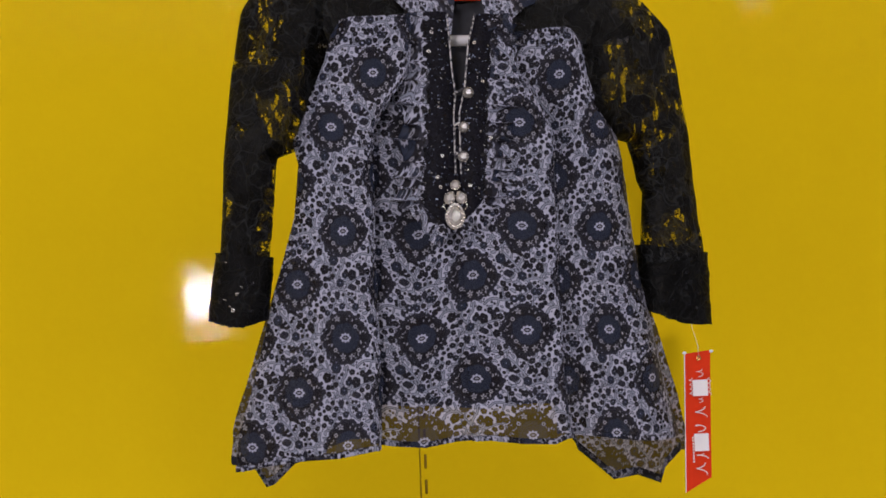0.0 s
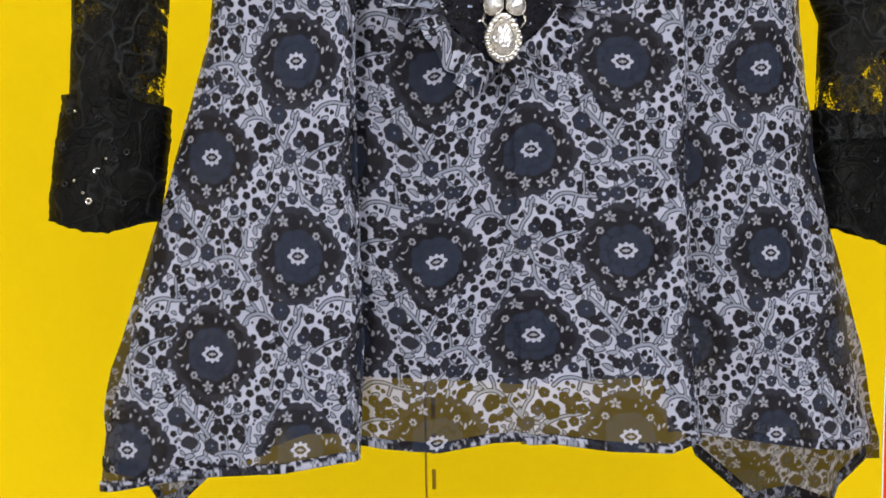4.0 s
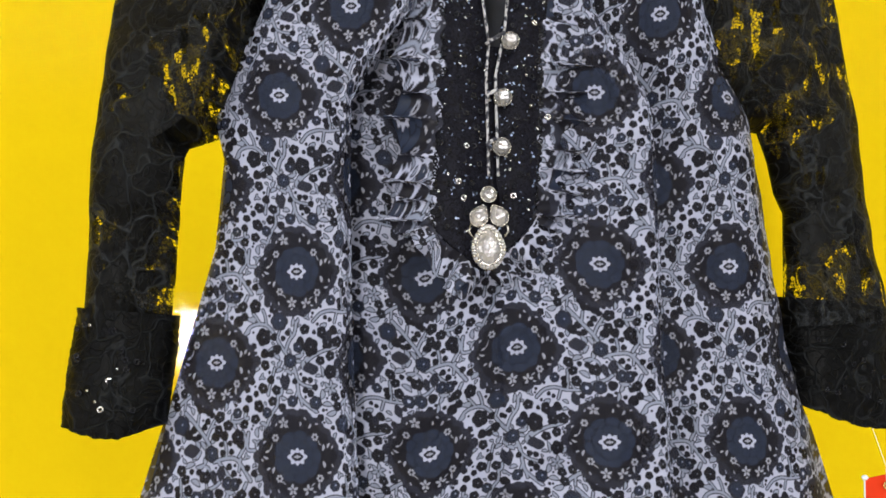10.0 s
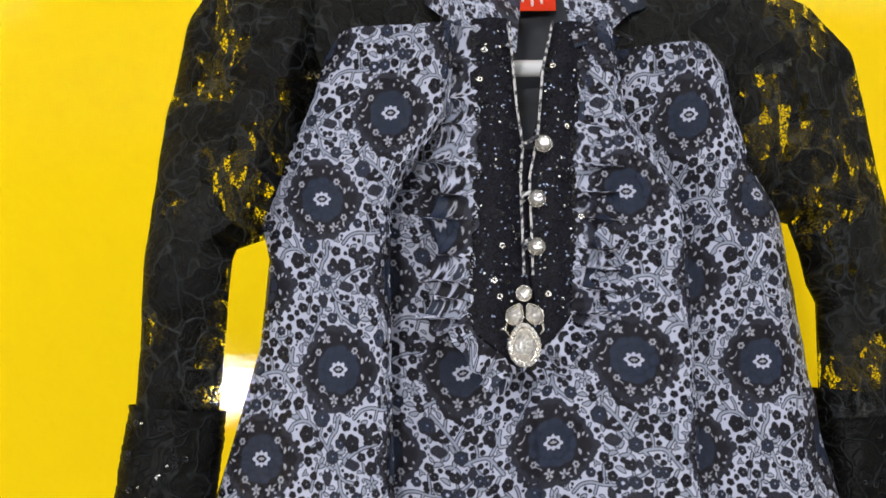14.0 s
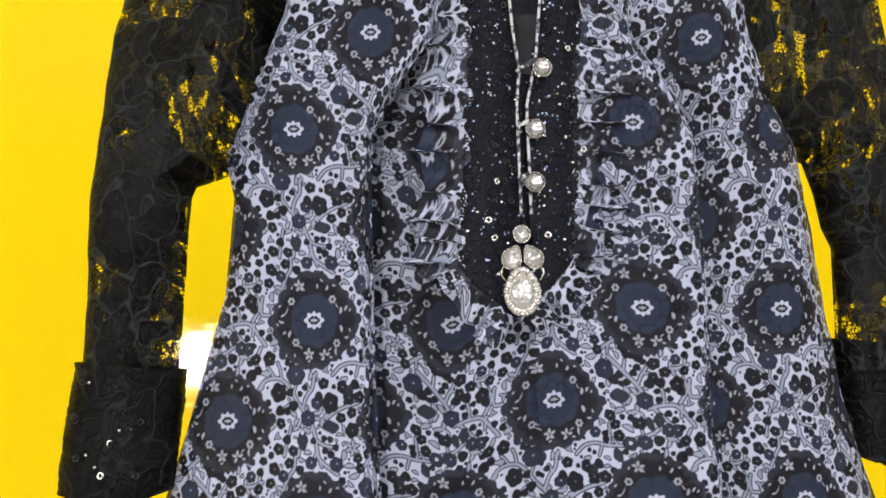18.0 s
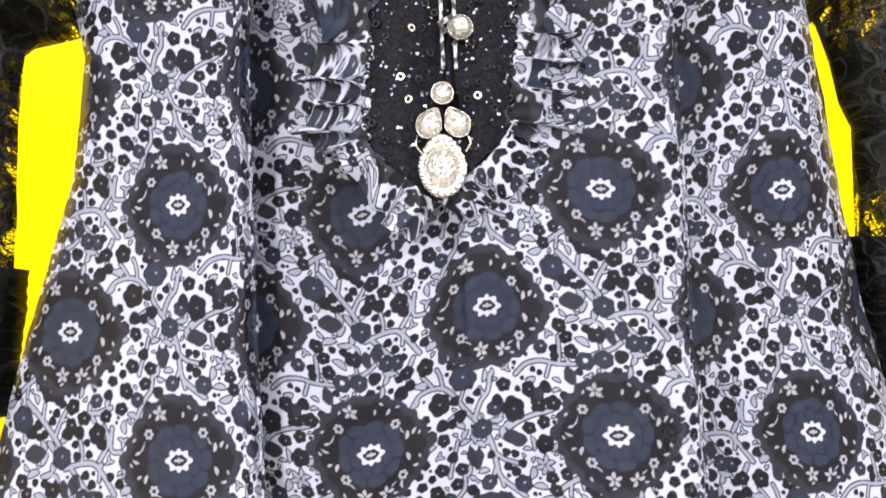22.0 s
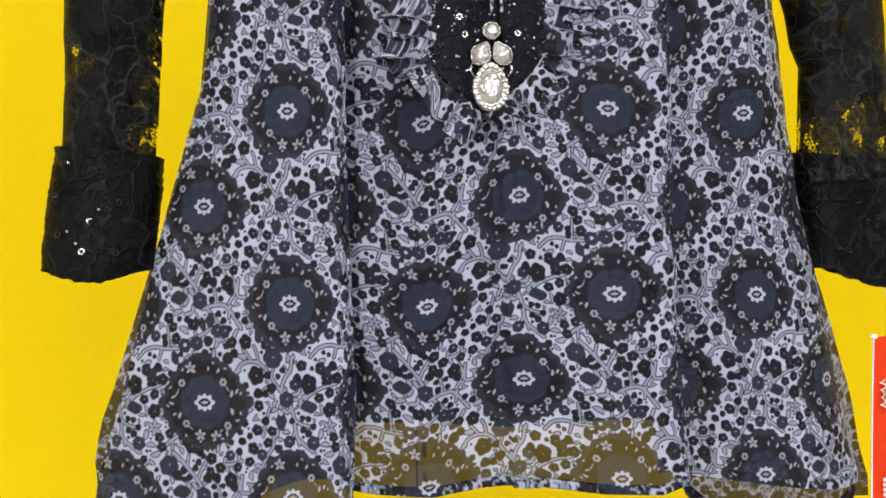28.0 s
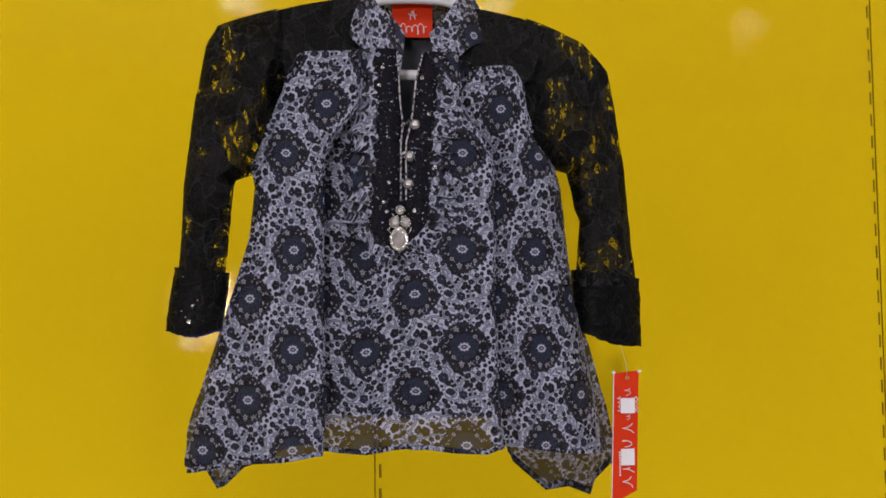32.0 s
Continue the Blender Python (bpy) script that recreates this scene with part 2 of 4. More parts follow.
# glittering placket: fine black beads, with glints painted in as scattered pale blue metal cells
GLITTER, nt, b, _ = material("black_glitter_lace")
n1 = node(nt, "ShaderNodeTexVoronoi", Scale=1300.0)
nt.links.new(coords(nt), n1.inputs["Vector"])
r = ramp(nt, n1.outputs["Color"], [(0.2, (0.004, 0.0035, 0.005)), (0.885, (0.014, 0.014, 0.021)), (0.92, (0.34, 0.40, 0.55))])
nt.links.new(r.outputs["Color"], b.inputs["Base Color"])
bump(nt, b, n1.outputs["Color"], 0.8, 0.0008)
b.inputs["Roughness"].default_value, b.inputs["Specular IOR Level"].default_value = 0.5, 0.06
glint_mask = ramp(nt, n1.outputs["Color"], [(0.885, (0, 0, 0)), (0.92, (1, 1, 1))])
nt.links.new(glint_mask.outputs["Color"], b.inputs["Metallic"])


# ---------------------------------------------------------------- mesh helpers
def smooth(me):
    me.polygons.foreach_set("use_smooth", np.ones(len(me.polygons), bool))
    return me


def sheet(name, p, colour=None, keep=None):
    """A mesh from a grid of points (rows, columns, 3), with a print colour on each; keep: which faces stay."""
    r, c = p.shape[:2]
    i = np.arange(r * c).reshape(r, c)
    f = np.stack([i[:-1, :-1], i[:-1, 1:], i[1:, 1:], i[1:, :-1]], -1).reshape(-1, 4)
    if keep is not None:
        k = keep[:-1, :-1] & keep[:-1, 1:] & keep[1:, 1:] & keep[1:, :-1]
        f = f[k.ravel()]
    me = bpy.data.meshes.new(name)
    me.vertices.add(r * c)
    me.vertices.foreach_set("co", np.ascontiguousarray(p, np.float32).ravel())
    me.loops.add(f.size)
    me.loops.foreach_set("vertex_index", f.ravel().astype(np.int32))
    me.polygons.add(len(f))
    me.polygons.foreach_set("loop_start", np.arange(0, f.size, 4, dtype=np.int32))
    me.update(calc_edges=True)
    me.validate()
    if colour is not None:
        a = me.color_attributes.new("print", "FLOAT_COLOR", "POINT")
        rgba = np.ones((r * c, 4), np.float32)
        rgba[:, :3] = colour.reshape(-1, 3)
        a.data.foreach_set("color", rgba.ravel())
    return smooth(me)


def part(name, data, mat, parent=None, label=""):
    """Links a mesh or bmesh as one object under its thing."""
    if isinstance(data, bmesh.types.BMesh):
        me = bpy.data.meshes.new(name)
        data.to_mesh(me)
        data.free()
        data = me
    ob = new(name, data)
    if mat is not None and not data.materials:
        data.materials.append(mat)
    if parent is not None:
        ob.parent = parent
    return tagged(ob, label)


def thing(name, label, category, group="", kind=""):
    return tagged(new(name), label, category, group, kind)


def box(bm, lo, hi, bevel=0.0):
    g = bmesh.ops.create_cube(bm, size=1.0)
    size, mid = np.subtract(hi, lo), np.add(hi, lo) / 2
    for v in g["verts"]:
        v.co = Vector(np.multiply(v.co, size) + mid)
    if bevel:
        edges = list({e for v in g["verts"] for e in v.link_edges})
        bmesh.ops.bevel(bm, geom=edges, offset=bevel, segments=2, affect="EDGES", profile=0.5)
    return bm


def boxed(lo, hi, bevel=0.0):
    return box(bmesh.new(), lo, hi, bevel)


def tube(points, radius, sides=8, closed=False):
    """A round cord along points; radius may be a list."""
    p = [Vector(q) for q in points]
    n = len(p)
    rad = radius if isinstance(radius, (list, tuple)) else [radius] * n
    bm = bmesh.new()
    rings = []
    for k in range(n):
        a, b = (p[k - 1], p[(k + 1) % n]) if closed else (p[max(k - 1, 0)], p[min(k + 1, n - 1)])
        d = (b - a).normalized()
        side = d.cross(Vector((0, 1, 0.02))).normalized()
        up = side.cross(d)
        rings.append([bm.verts.new(p[k] + rad[k] * (math.cos(t) * side + math.sin(t) * up)) for t in np.linspace(0, 2 * math.pi, sides, endpoint=False)])
    for k in range(n if closed else n - 1):
        a, b = rings[k], rings[(k + 1) % n]
        for j in range(sides):
            f = bm.faces.new((a[j], a[(j + 1) % sides], b[(j + 1) % sides], b[j]))
            f.smooth = True
    if not closed:
        bm.faces.new(rings[0][::-1]), bm.faces.new(rings[-1])
    bmesh.ops.recalc_face_normals(bm, faces=bm.faces)
    return bm


def curve_points(keys, n):
    """Points on a smooth curve through a few keys (Catmull-Rom)."""
    k = np.array([keys[0], *keys, keys[-1]], float)
    out = []
    for s in np.linspace(0, len(keys) - 1 - 1e-9, n):
        i, t = int(s), s - int(s)
        a, b, c, d = k[i : i + 4]
        out.append(0.5 * (2 * b + (c - a) * t + (2 * a - 5 * b + 4 * c - d) * t**2 + (3 * b - a - 3 * c + d) * t**3))
    return np.array(out)


def ripple(x, z, scale, seed=0):
    """Soft irregular waves of about one unit, from a few sines."""
    rng = np.random.RandomState(seed)
    s = 0
    for k in range(6):
        a, f, ph = rng.uniform(0, 6.28), scale * rng.uniform(0.6, 1.8), rng.uniform(0, 6.28)
        s = s + np.sin((np.cos(a) * x + np.sin(a) * z) * f + ph)
    return s / 3.5


# ---------------------------------------------------------------- the room
thick = 0.002
wall = thing("wall_north", "glossy yellow enamelled metal display wall of flat panels", "wall", kind="structure")
SEAM_A, SEAM_B, COL_A, COL_B = 0.092, 0.6605, 0.0975, 0.6570
SLOT, PITCH, SLOT_H = 0.0026, 0.025, 0.0142
LOW, HIGH = 0.0, 2.75


def panel(x0, x1):
    return part("panel", boxed((x0, WALL_Y, LOW), (x1, WALL_Y + 0.0012, HIGH)), YELLOW, wall)


panel(-4.5, SEAM_A - 0.0007)
panel(SEAM_A + 0.0007, COL_A - SLOT / 2)
panel(COL_A + SLOT / 2, COL_B - SLOT / 2)
panel(COL_B + SLOT / 2, SEAM_B - 0.001)
panel(SEAM_B + 0.001, 4.7)
part("backing", boxed((-4.5, WALL_Y + 0.0045, LOW), (4.7, WALL_Y + 0.05, HIGH)), GAP_SHADE, wall, "brown sheet coloured as the shaded hollow behind the panels")
for col, z0 in ((COL_A, 1.366), (COL_B, 1.875 - 0.0071)):
    web = None
    n0, n1 = int((z0 - 0.95) / PITCH), int((2.35 - z0) / PITCH)
    for k in range(-n0, n1):
        zb = z0 + k * PITCH
        if web is None:
            web = bpy.data.meshes.new("web")
            bm = boxed((-SLOT / 2, 0, 0), (SLOT / 2, 0.0012, PITCH - SLOT_H))
            bm.to_mesh(web), bm.free()
            web.materials.append(YELLOW)
        ob = new("web", web)
        ob.parent, ob.location = wall, (col, WALL_Y, zb - (PITCH - SLOT_H))
    part("web", boxed((col - SLOT / 2, WALL_Y, LOW), (col + SLOT / 2, WALL_Y + 0.0012, z0 - n0 * PITCH - (PITCH - SLOT_H))), YELLOW, wall)
    part("web", boxed((col - SLOT / 2, WALL_Y, z0 + n1 * PITCH - PITCH + SLOT_H), (col + SLOT / 2, WALL_Y + 0.0012, HIGH)), YELLOW, wall)

for nm, lo, hi, mt, lab in (
    ("floor", (-4.5, -3.6, -0.05), (4.7, 0.85, 0.0), ROOM_FLOOR, "grey shop floor"),
    ("ceiling", (-4.5, -3.6, 2.75), (4.7, 0.85, 2.8), ROOM_WHITE, "plain white shop ceiling"),
    ("wall_south", (-4.5, -3.65, 0.0), (4.7, -3.6, 2.75), ROOM_GREY, "unseen dark wall added to keep reflections low"),
    # unseen end walls, added to close the room and bounce light back
    ("wall_west", (-4.55, -3.6, 0.0), (-4.5, 0.85, 2.75), ROOM_WHITE, "unseen white wall added to bounce light"),
    ("wall_east", (4.7, -3.6, 0.0), (4.75, 0.85, 2.75), ROOM_WHITE, "unseen white wall added to bounce light"),
):
    tagged(part(nm, boxed(lo, hi), mt), lab, nm.split("_")[0], kind="structure")

# ---------------------------------------------------------------- the print
# One repeat of the cloth's print, in millimetres on a wrapping square: two medallions and the two flower sprays below them.
REP, RES = 74.0, 592
INK, DUSK, SLATE, VEIN = (0.0105, 0.0095, 0.0135), (0.024, 0.0245, 0.036), (0.022, 0.029, 0.052), (0.0105, 0.0125, 0.020)
GREY, PALE, FLECK = (0.26, 0.285, 0.36), (0.44, 0.455, 0.57), (0.305, 0.31, 0.36)
tile = np.ones((RES, RES, 3)) * PALE
rng = np.random.RandomState(7)
LINES, FILLS, DARKS = [], [], []


def window(cx, cy, reach):
    """Offsets in mm round a place of the repeat, and the wrapped rows and columns they stand for."""
    k = RES / REP
    i = np.arange(math.floor((cx - reach) * k), math.ceil((cx + reach) * k) + 1)
    j = np.arange(math.floor((cy - reach) * k), math.ceil((cy + reach) * k) + 1)
    dx, dy = np.meshgrid((i + 0.5) / k - cx, (j + 0.5) / k - cy)
    return dx, dy, np.ix_(j % RES, i % RES)


def paint(spot, mask, colour):
    block = tile[spot]
    block[mask] = colour
    tile[spot] = block


def leaf(cx, cy, degrees, length, width, fill=GREY, line=0.42):
    dx, dy, spot = window(cx, cy, length * 0.5 + 1)
    c, s_ = math.cos(math.radians(degrees)), math.sin(math.radians(degrees))
    u, v = dx * c + dy * s_, dy * c - dx * s_
    v = v - 0.10 * length * ((2 * u / length) ** 2 - 0.4) * (1 if (cx * 7 + cy * 3) % 2 < 1 else -1)
    h = width / 2 * np.clip(1 - (2 * u / length) ** 2, 0, 1) ** 0.8
    if line:
        hl = (width / 2 + line) * np.clip(1 - (2 * u / (length + 2 * line)) ** 2, 0, 1) ** 0.7
        LINES.append((spot, np.abs(v) < hl, INK))
    FILLS.append((spot, np.abs(v) < h, fill))


def twig(width, *points):
    mid = np.mean(points, axis=0)
    reach = max(math.dist(mid, p) for p in points) + 2
    dx, dy, spot = window(mid[0], mid[1], reach)
    path = curve_points(points, 5 * len(points)) - mid
    dist = np.full(dx.shape, 1e9)
    for (ax, ay), (bx, by) in zip(path[:-1], path[1:]):
        ex, ey = bx - ax, by - ay
        t = np.clip(((dx - ax) * ex + (dy - ay) * ey) / (ex * ex + ey * ey + 1e-9), 0, 1)
        dist = np.minimum(dist, np.hypot(dx - ax - t * ex, dy - ay - t * ey))
    LINES.append((spot, dist < width / 2 + 0.42, INK))
    FILLS.append((spot, dist < width / 2, GREY))


def berry(cx, cy, r, fill=None):
    dx, dy, spot = window(cx, cy, r + 1)
    wob = 1 + 0.07 * np.sin(3 * np.arctan2(dy, dx) + cx * 5)
    DARKS.append((spot, np.hypot(dx, dy) < r * wob, fill or INK))


def bud(cx, cy, rx, ry, degrees):
    dx, dy, spot = window(cx, cy, max(rx, ry) + 1)
    c, s_ = math.cos(math.radians(degrees)), math.sin(math.radians(degrees))
    u, v = dx * c + dy * s_, dy * c - dx * s_
    DARKS.append((spot, (u / rx) ** 2 + (v / ry) ** 2 < 1 + 0.14 * np.sin(4 * np.arctan2(dy, dx) + cx), DUSK))


def blossom(cx, cy, r):
    """A dark flower of five rounded petals with a speck in the middle."""
    dx, dy, spot = window(cx, cy, r + 1)
    d, a = np.hypot(dx, dy), np.arctan2(dy, dx) + cx * 3.1
    DARKS.append((spot, d < r * (0.86 + 0.16 * np.abs(np.cos(2.5 * a)) + 0.05 * np.sin(a * 2 + cy)), INK))
    if r > 1.9:
        DARKS.append((spot, np.hypot(dx - 0.2, dy) < 0.17 * r, DUSK))
        DARKS.append((spot, np.hypot(dx - 0.2, dy) < 0.24, GREY))


def bloom(cx, cy, r):
    """A slate-blue flower with a dark rim."""
    dx, dy, spot = window(cx, cy, r + 1)
    d, a = np.hypot(dx, dy), np.arctan2(dy, dx) + cx * 1.7
    edge = r * (0.88 + 0.13 * np.abs(np.cos(3 * a)))
    DARKS.append((spot, d < edge + 0.2, INK))
    DARKS.append((spot, d < edge - 0.15, DUSK))
    DARKS.append((spot, d < edge * 0.72, SLATE))
    DARKS.append((spot, np.hypot(dx - 0.3, dy - 0.3) < 0.32, FLECK))


def medallion(cx, cy):
    dx, dy, spot = window(cx, cy, 24)
    d, a = np.hypot(dx, dy), np.arctan2(dy, dx)
    s_ = ((np.abs(dx) / 18.6) ** 1.75 + (np.abs(dy) / 18.9) ** 1.75) ** (1 / 1.75)
    edge = 0.955 + 0.05 * np.abs(np.cos(9 * a + 0.8 * np.sin(2 * a))) + 0.012 * np.cos(31 * a) + 0.02 * np.cos(3 * a + 0.6) + 0.09 * np.exp(-((np.abs(np.sin(a)) / 0.13) ** 2))
    paint(spot, s_ < edge, DUSK)
    paint(spot, s_ < edge * 0.865 - 0.025 * np.cos(16 * a + np.sin(2 * a)), INK)
    # two rings of petals round an eye
    outer = 9.5 + 0.8 * np.abs(np.cos(4.5 * a)) - 0.5 * np.exp(-((np.cos(4.5 * a) / 0.2) ** 2))
    paint(spot, d < outer, SLATE)
    paint(spot, (d < outer - 0.2) & (d > 6.4) & (np.abs(np.cos(4.5 * a + 0.10 * np.sin(d * 2))) < 0.17), VEIN)
    inner = 6.3 + 0.9 * np.abs(np.sin(4.5 * a + 0.5))
    paint(spot, (np.abs(d - inner) < 0.25), VEIN)
    paint(spot, (d < inner) & (d > 3.2) & (np.abs(np.sin(4.5 * a + 0.5)) < 0.2), VEIN)
    ring = np.hypot(dx, dy * 1.30)
    paint(spot, ring < 4.3 + 0.55 * np.cos(8 * a), INK)
    paint(spot, ring < 3.85 + 0.55 * np.cos(8 * a), PALE)
    paint(spot, np.hypot(dx / 2.45, dy / 1.6) < 1 + 0.08 * np.cos(6 * a), INK)
    paint(spot, np.hypot(dx / 1.2, dy / 0.62) < 1 + 0.25 * np.cos(4 * a), FLECK)
    # scattered florets round the ring
    for fx, fy in ((7.9, 7.6), (9.6, -8.6), (-7.9, -8.2), (-9.6, 7.3)):
        for j in range(6):
            berry(cx + fx + 1.05 * math.cos(j * 1.047), cy + fy + 1.05 * math.sin(j * 1.047), 0.52, FLECK)
        berry(cx + fx, cy + fy, 0.55, INK)
    for fx, fy, n in ((-5.9, 13.1, 5), (-2.3, -12.6, 5), (4.4, -13.0, 4)):
        for j in range(n):
            t = j * 72 + 20
            leaf(cx + fx + 1.35 * math.cos(math.radians(t)), cy + fy + 1.35 * math.sin(math.radians(t)), t, 2.1, 1.1, FLECK, 0)
    for fx, fy, t, l, w in ((1.7, 12.8, 85, 1.8, 0.8), (5.8, 11.9, 60, 2.2, 1.0), (11.4, 3.4, 80, 2.8, 1.2), (13.6, 4.2, 60, 2.3, 1.0), (11.5, -3.2, 105, 2.8, 1.3), (13.7, -6.5, 5, 2.0, 0.8), (9.2, -11.5, 90, 3.0, 0.9), (-10.5, -5.0, 70, 2.7, 1.1), (-12.7, -4.6, 25, 1.7, 0.8), (-14.0, -0.4, -20, 2.6, 0.8), (-13.4, 2.0, 30, 1.8, 0.8)):
        leaf(cx + fx, cy + fy, t, l, w, FLECK, 0)
    for fx, fy, t, l in ((-11.9, 3.3, 60, 4.2), (-6.1, -9.9, -35, 2.6), (9.8, 5.2, -60, 2.6), (-4.2, 12.0, -60, 2.2), (6.6, -10.9, 40, 2.4)):
        leaf(cx + fx, cy + fy, t, l, 0.42, FLECK, 0)
    for j in range(10):
        t = j * 36 + 13 + 9 * math.sin(j * 2.3)
        leaf(cx + 15.6 * math.cos(math.radians(t)), cy + 15.4 * math.sin(math.radians(t)), t + 55 * (-1) ** j, 1.5, 0.7, FLECK, 0)


# first spray: stems
twig(1.1, (-23.6, -25.8), (-21.3, -22.7), (-17.5, -21.5), (-13.5, -22.3), (-10, -25.8), (-7.3, -30), (-4.3, -33.8))
twig(0.8, (-16.7, -21.7), (-18.8, -18.7), (-20.2, -17.1))
twig(0.8, (-13.9, -22.1), (-14.6, -18.3), (-15.7, -15.7))
twig(1.1, (-5, -32.5), (-3.3, -28.1), (-0.9, -25), (-0.2, -20.6))
twig(0.8, (-2, -26.4), (-3.4, -23.7))
twig(0.8, (-7.1, -30.2), (-10.2, -30.9), (-12.8, -32.7))
twig(0.7, (-8.9, -27.4), (-7.9, -24.3))
twig(1.0, (5, -36.3), (8.5, -33.8), (12.8, -31.9), (17.1, -30.8), (20.1, -29.4))
twig(0.7, (14.2, -31.6), (12.8, -30.1))
twig(1.2, (-1, -38.9), (0.2, -42.6), (0.8, -46.7), (1.8, -50.8), (5.3, -53.8), (8.5, -55.9))
twig(1.0, (0.4, -43.7), (3.4, -45.7), (7.8, -46.7))
twig(0.9, (0.9, -48.1), (-0.5, -51.3), (-1.5, -53.6))
twig(0.8, (1.6, -50.4), (2.7, -53.7))
twig(0.8, (-9.9, -39.2), (-11.1, -43.6), (-12.2, -47), (-12.7, -49.9))
twig(1.0, (-8.3, -50.2), (-8.6, -54), (-10.6, -56.8), (-12.8, -60.6), (-14.3, -64.9))
twig(0.8, (-11.7, -58.4), (-13.6, -58.5))
twig(1.1, (-22.8, -10.1), (-24.6, -14.2), (-23.9, -18.3), (-19.8, -20.5))
twig(1.2, (19.6, -54), (24, -50.8), (28.8, -48.7))
twig(0.8, (22.8, -52), (22.5, -55.4))
twig(0.8, (25.9, -50.2), (26.5, -53.1))
twig(0.8, (25, -50.3), (25.8, -48))
# first spray: leaves
leaf(-22.5, -24.8, 55, 3.2, 1.4)
leaf(-20.2, -19.5, 170, 3.2, 1.4)
leaf(-8.8, -34.7, 150, 2.9, 1.4)
leaf(-7.7, -37.6, 60, 3, 1.4)
leaf(-7.8, -40, 20, 3, 1.4)
leaf(-3.5, -40.7, -30, 3.4, 1.4)
leaf(-5.2, -38.8, 90, 2.1, 1.4)
leaf(1, -36.4, 0, 3.2, 1.2)
leaf(3.5, -38, -80, 4.3, 2)
leaf(4.8, -35.3, 30, 2.9, 1.4)
leaf(1.5, -34.1, 10, 4.3, 1.4)
leaf(2.7, -32.3, 80, 2.9, 1.1)
leaf(12.2, -40.3, 100, 4.3, 1.2)
leaf(10.2, -42, 0, 2.3, 0.9)
leaf(11.9, -49.5, 80, 3.8, 1.8)
leaf(14, -53.4, -5, 4.1, 1.6)
leaf(21.7, -43.5, 30, 3.6, 1.6)
leaf(-16.1, -7.8, 40, 3.8, 1.6)
leaf(-1.7, -20.5, 80, 3.4, 1.2)
leaf(-3, -48.6, 0, 2.9, 1.4)
leaf(-1.2, -40.3, 30, 2.5, 1.4)
leaf(-0.5, -52.4, 65, 3.2, 1.6)
leaf(-14.9, -61.4, -25, 3.2, 1.4)
leaf(-13.5, -65.1, 80, 3.2, 1.4)
leaf(-7, -48.9, 70, 3.9, 1.4)
leaf(-5.7, -51.2, -20, 2.5, 1.2)
leaf(-12.7, -49.1, 75, 2.5, 1.2)
leaf(12.6, -21.8, 15, 2.9, 1.8)
leaf(8.7, -56.1, -30, 2.5, 1.1)
leaf(0.4, -20.1, 70, 2.5, 1.1)
for k in range(6):
    leaf(15.5 + 1.7 * math.cos(k * 1.047 + 0.4), -46.8 + 1.7 * math.sin(k * 1.047 + 0.4), math.degrees(k * 1.047 + 0.4), 2.7, 1.2)
# first spray: dark flowers and berries
blossom(-15.2, -26.8, 3.6)
blossom(-19.2, -14.2, 2.9)
blossom(6.7, -30.5, 3.8)
blossom(11.1, -35.9, 2.1)
blossom(15.6, -34, 2.1)
blossom(14.5, -28.5, 2.7)
blossom(19, -28.3, 2.5)
blossom(15.6, -40.4, 3)
blossom(-15.2, -47.4, 2.3)
blossom(-9.1, -48, 2.1)
blossom(-10.7, -52.4, 2.1)
blossom(-17, -54.4, 2.5)
blossom(-18.6, -59.5, 2.1)
blossom(-23.6, -61.5, 2)
blossom(17.5, -50.7, 2)
blossom(21.8, -49.2, 2)
blossom(18.4, -54.3, 2.1)
blossom(28.4, -52.4, 2.1)
blossom(3.9, -23.4, 2.3)
blossom(11.8, -24.6, 2.5)
blossom(-10.5, -15.3, 2.3)
bloom(-2.8, -36.2, 3)
bloom(-8, -20.2, 3.9)
bloom(8.8, -52.8, 2.7)
bloom(-1.7, -52.3, 2.3)
bloom(0.9, -30.6, 2.3)
bloom(23.9, -46.1, 2.1)
bloom(-13.3, -56.9, 2.1)
berry(-10.5, -26.8, 1.6)
berry(-6.1, -27.2, 1.2)
berry(-4.1, -24.9, 1.3)
berry(-8.8, -31.6, 2)
berry(-11.6, -33.6, 1.6)
berry(-14.5, -33.5, 2)
berry(-0.6, -44.4, 1.3)
berry(3.9, -43.5, 1.3)
berry(6.5, -43.8, 1.3)
berry(8.7, -46.6, 1.4)
berry(4.3, -47.8, 1.4)
berry(6.6, -49.1, 1.6)
berry(-11.7, -44, 1.8)
berry(-9.4, -58.8, 1.4)
berry(-11.9, -63.5, 1.4)
berry(-6.3, -54.8, 1.8)
berry(17, -23.8, 2)
berry(1.9, -28.1, 1.8)
berry(19, -37.4, 1.8)
berry(-26.9, -20.4, 2.3)
berry(-27.3, -11.7, 1.2)
berry(-27.6, -15.8, 1.2)
bud(6.8, -39.2, 3.6, 2.3, -15)
bud(-13.7, -12, 1.6, 2.9, 0)
bud(-5.1, -44.3, 2.3, 3.6, 0)
bud(14.8, -25.8, 1.6, 2, 0)
berry(-5.2, -41.4, 0.8, PALE)
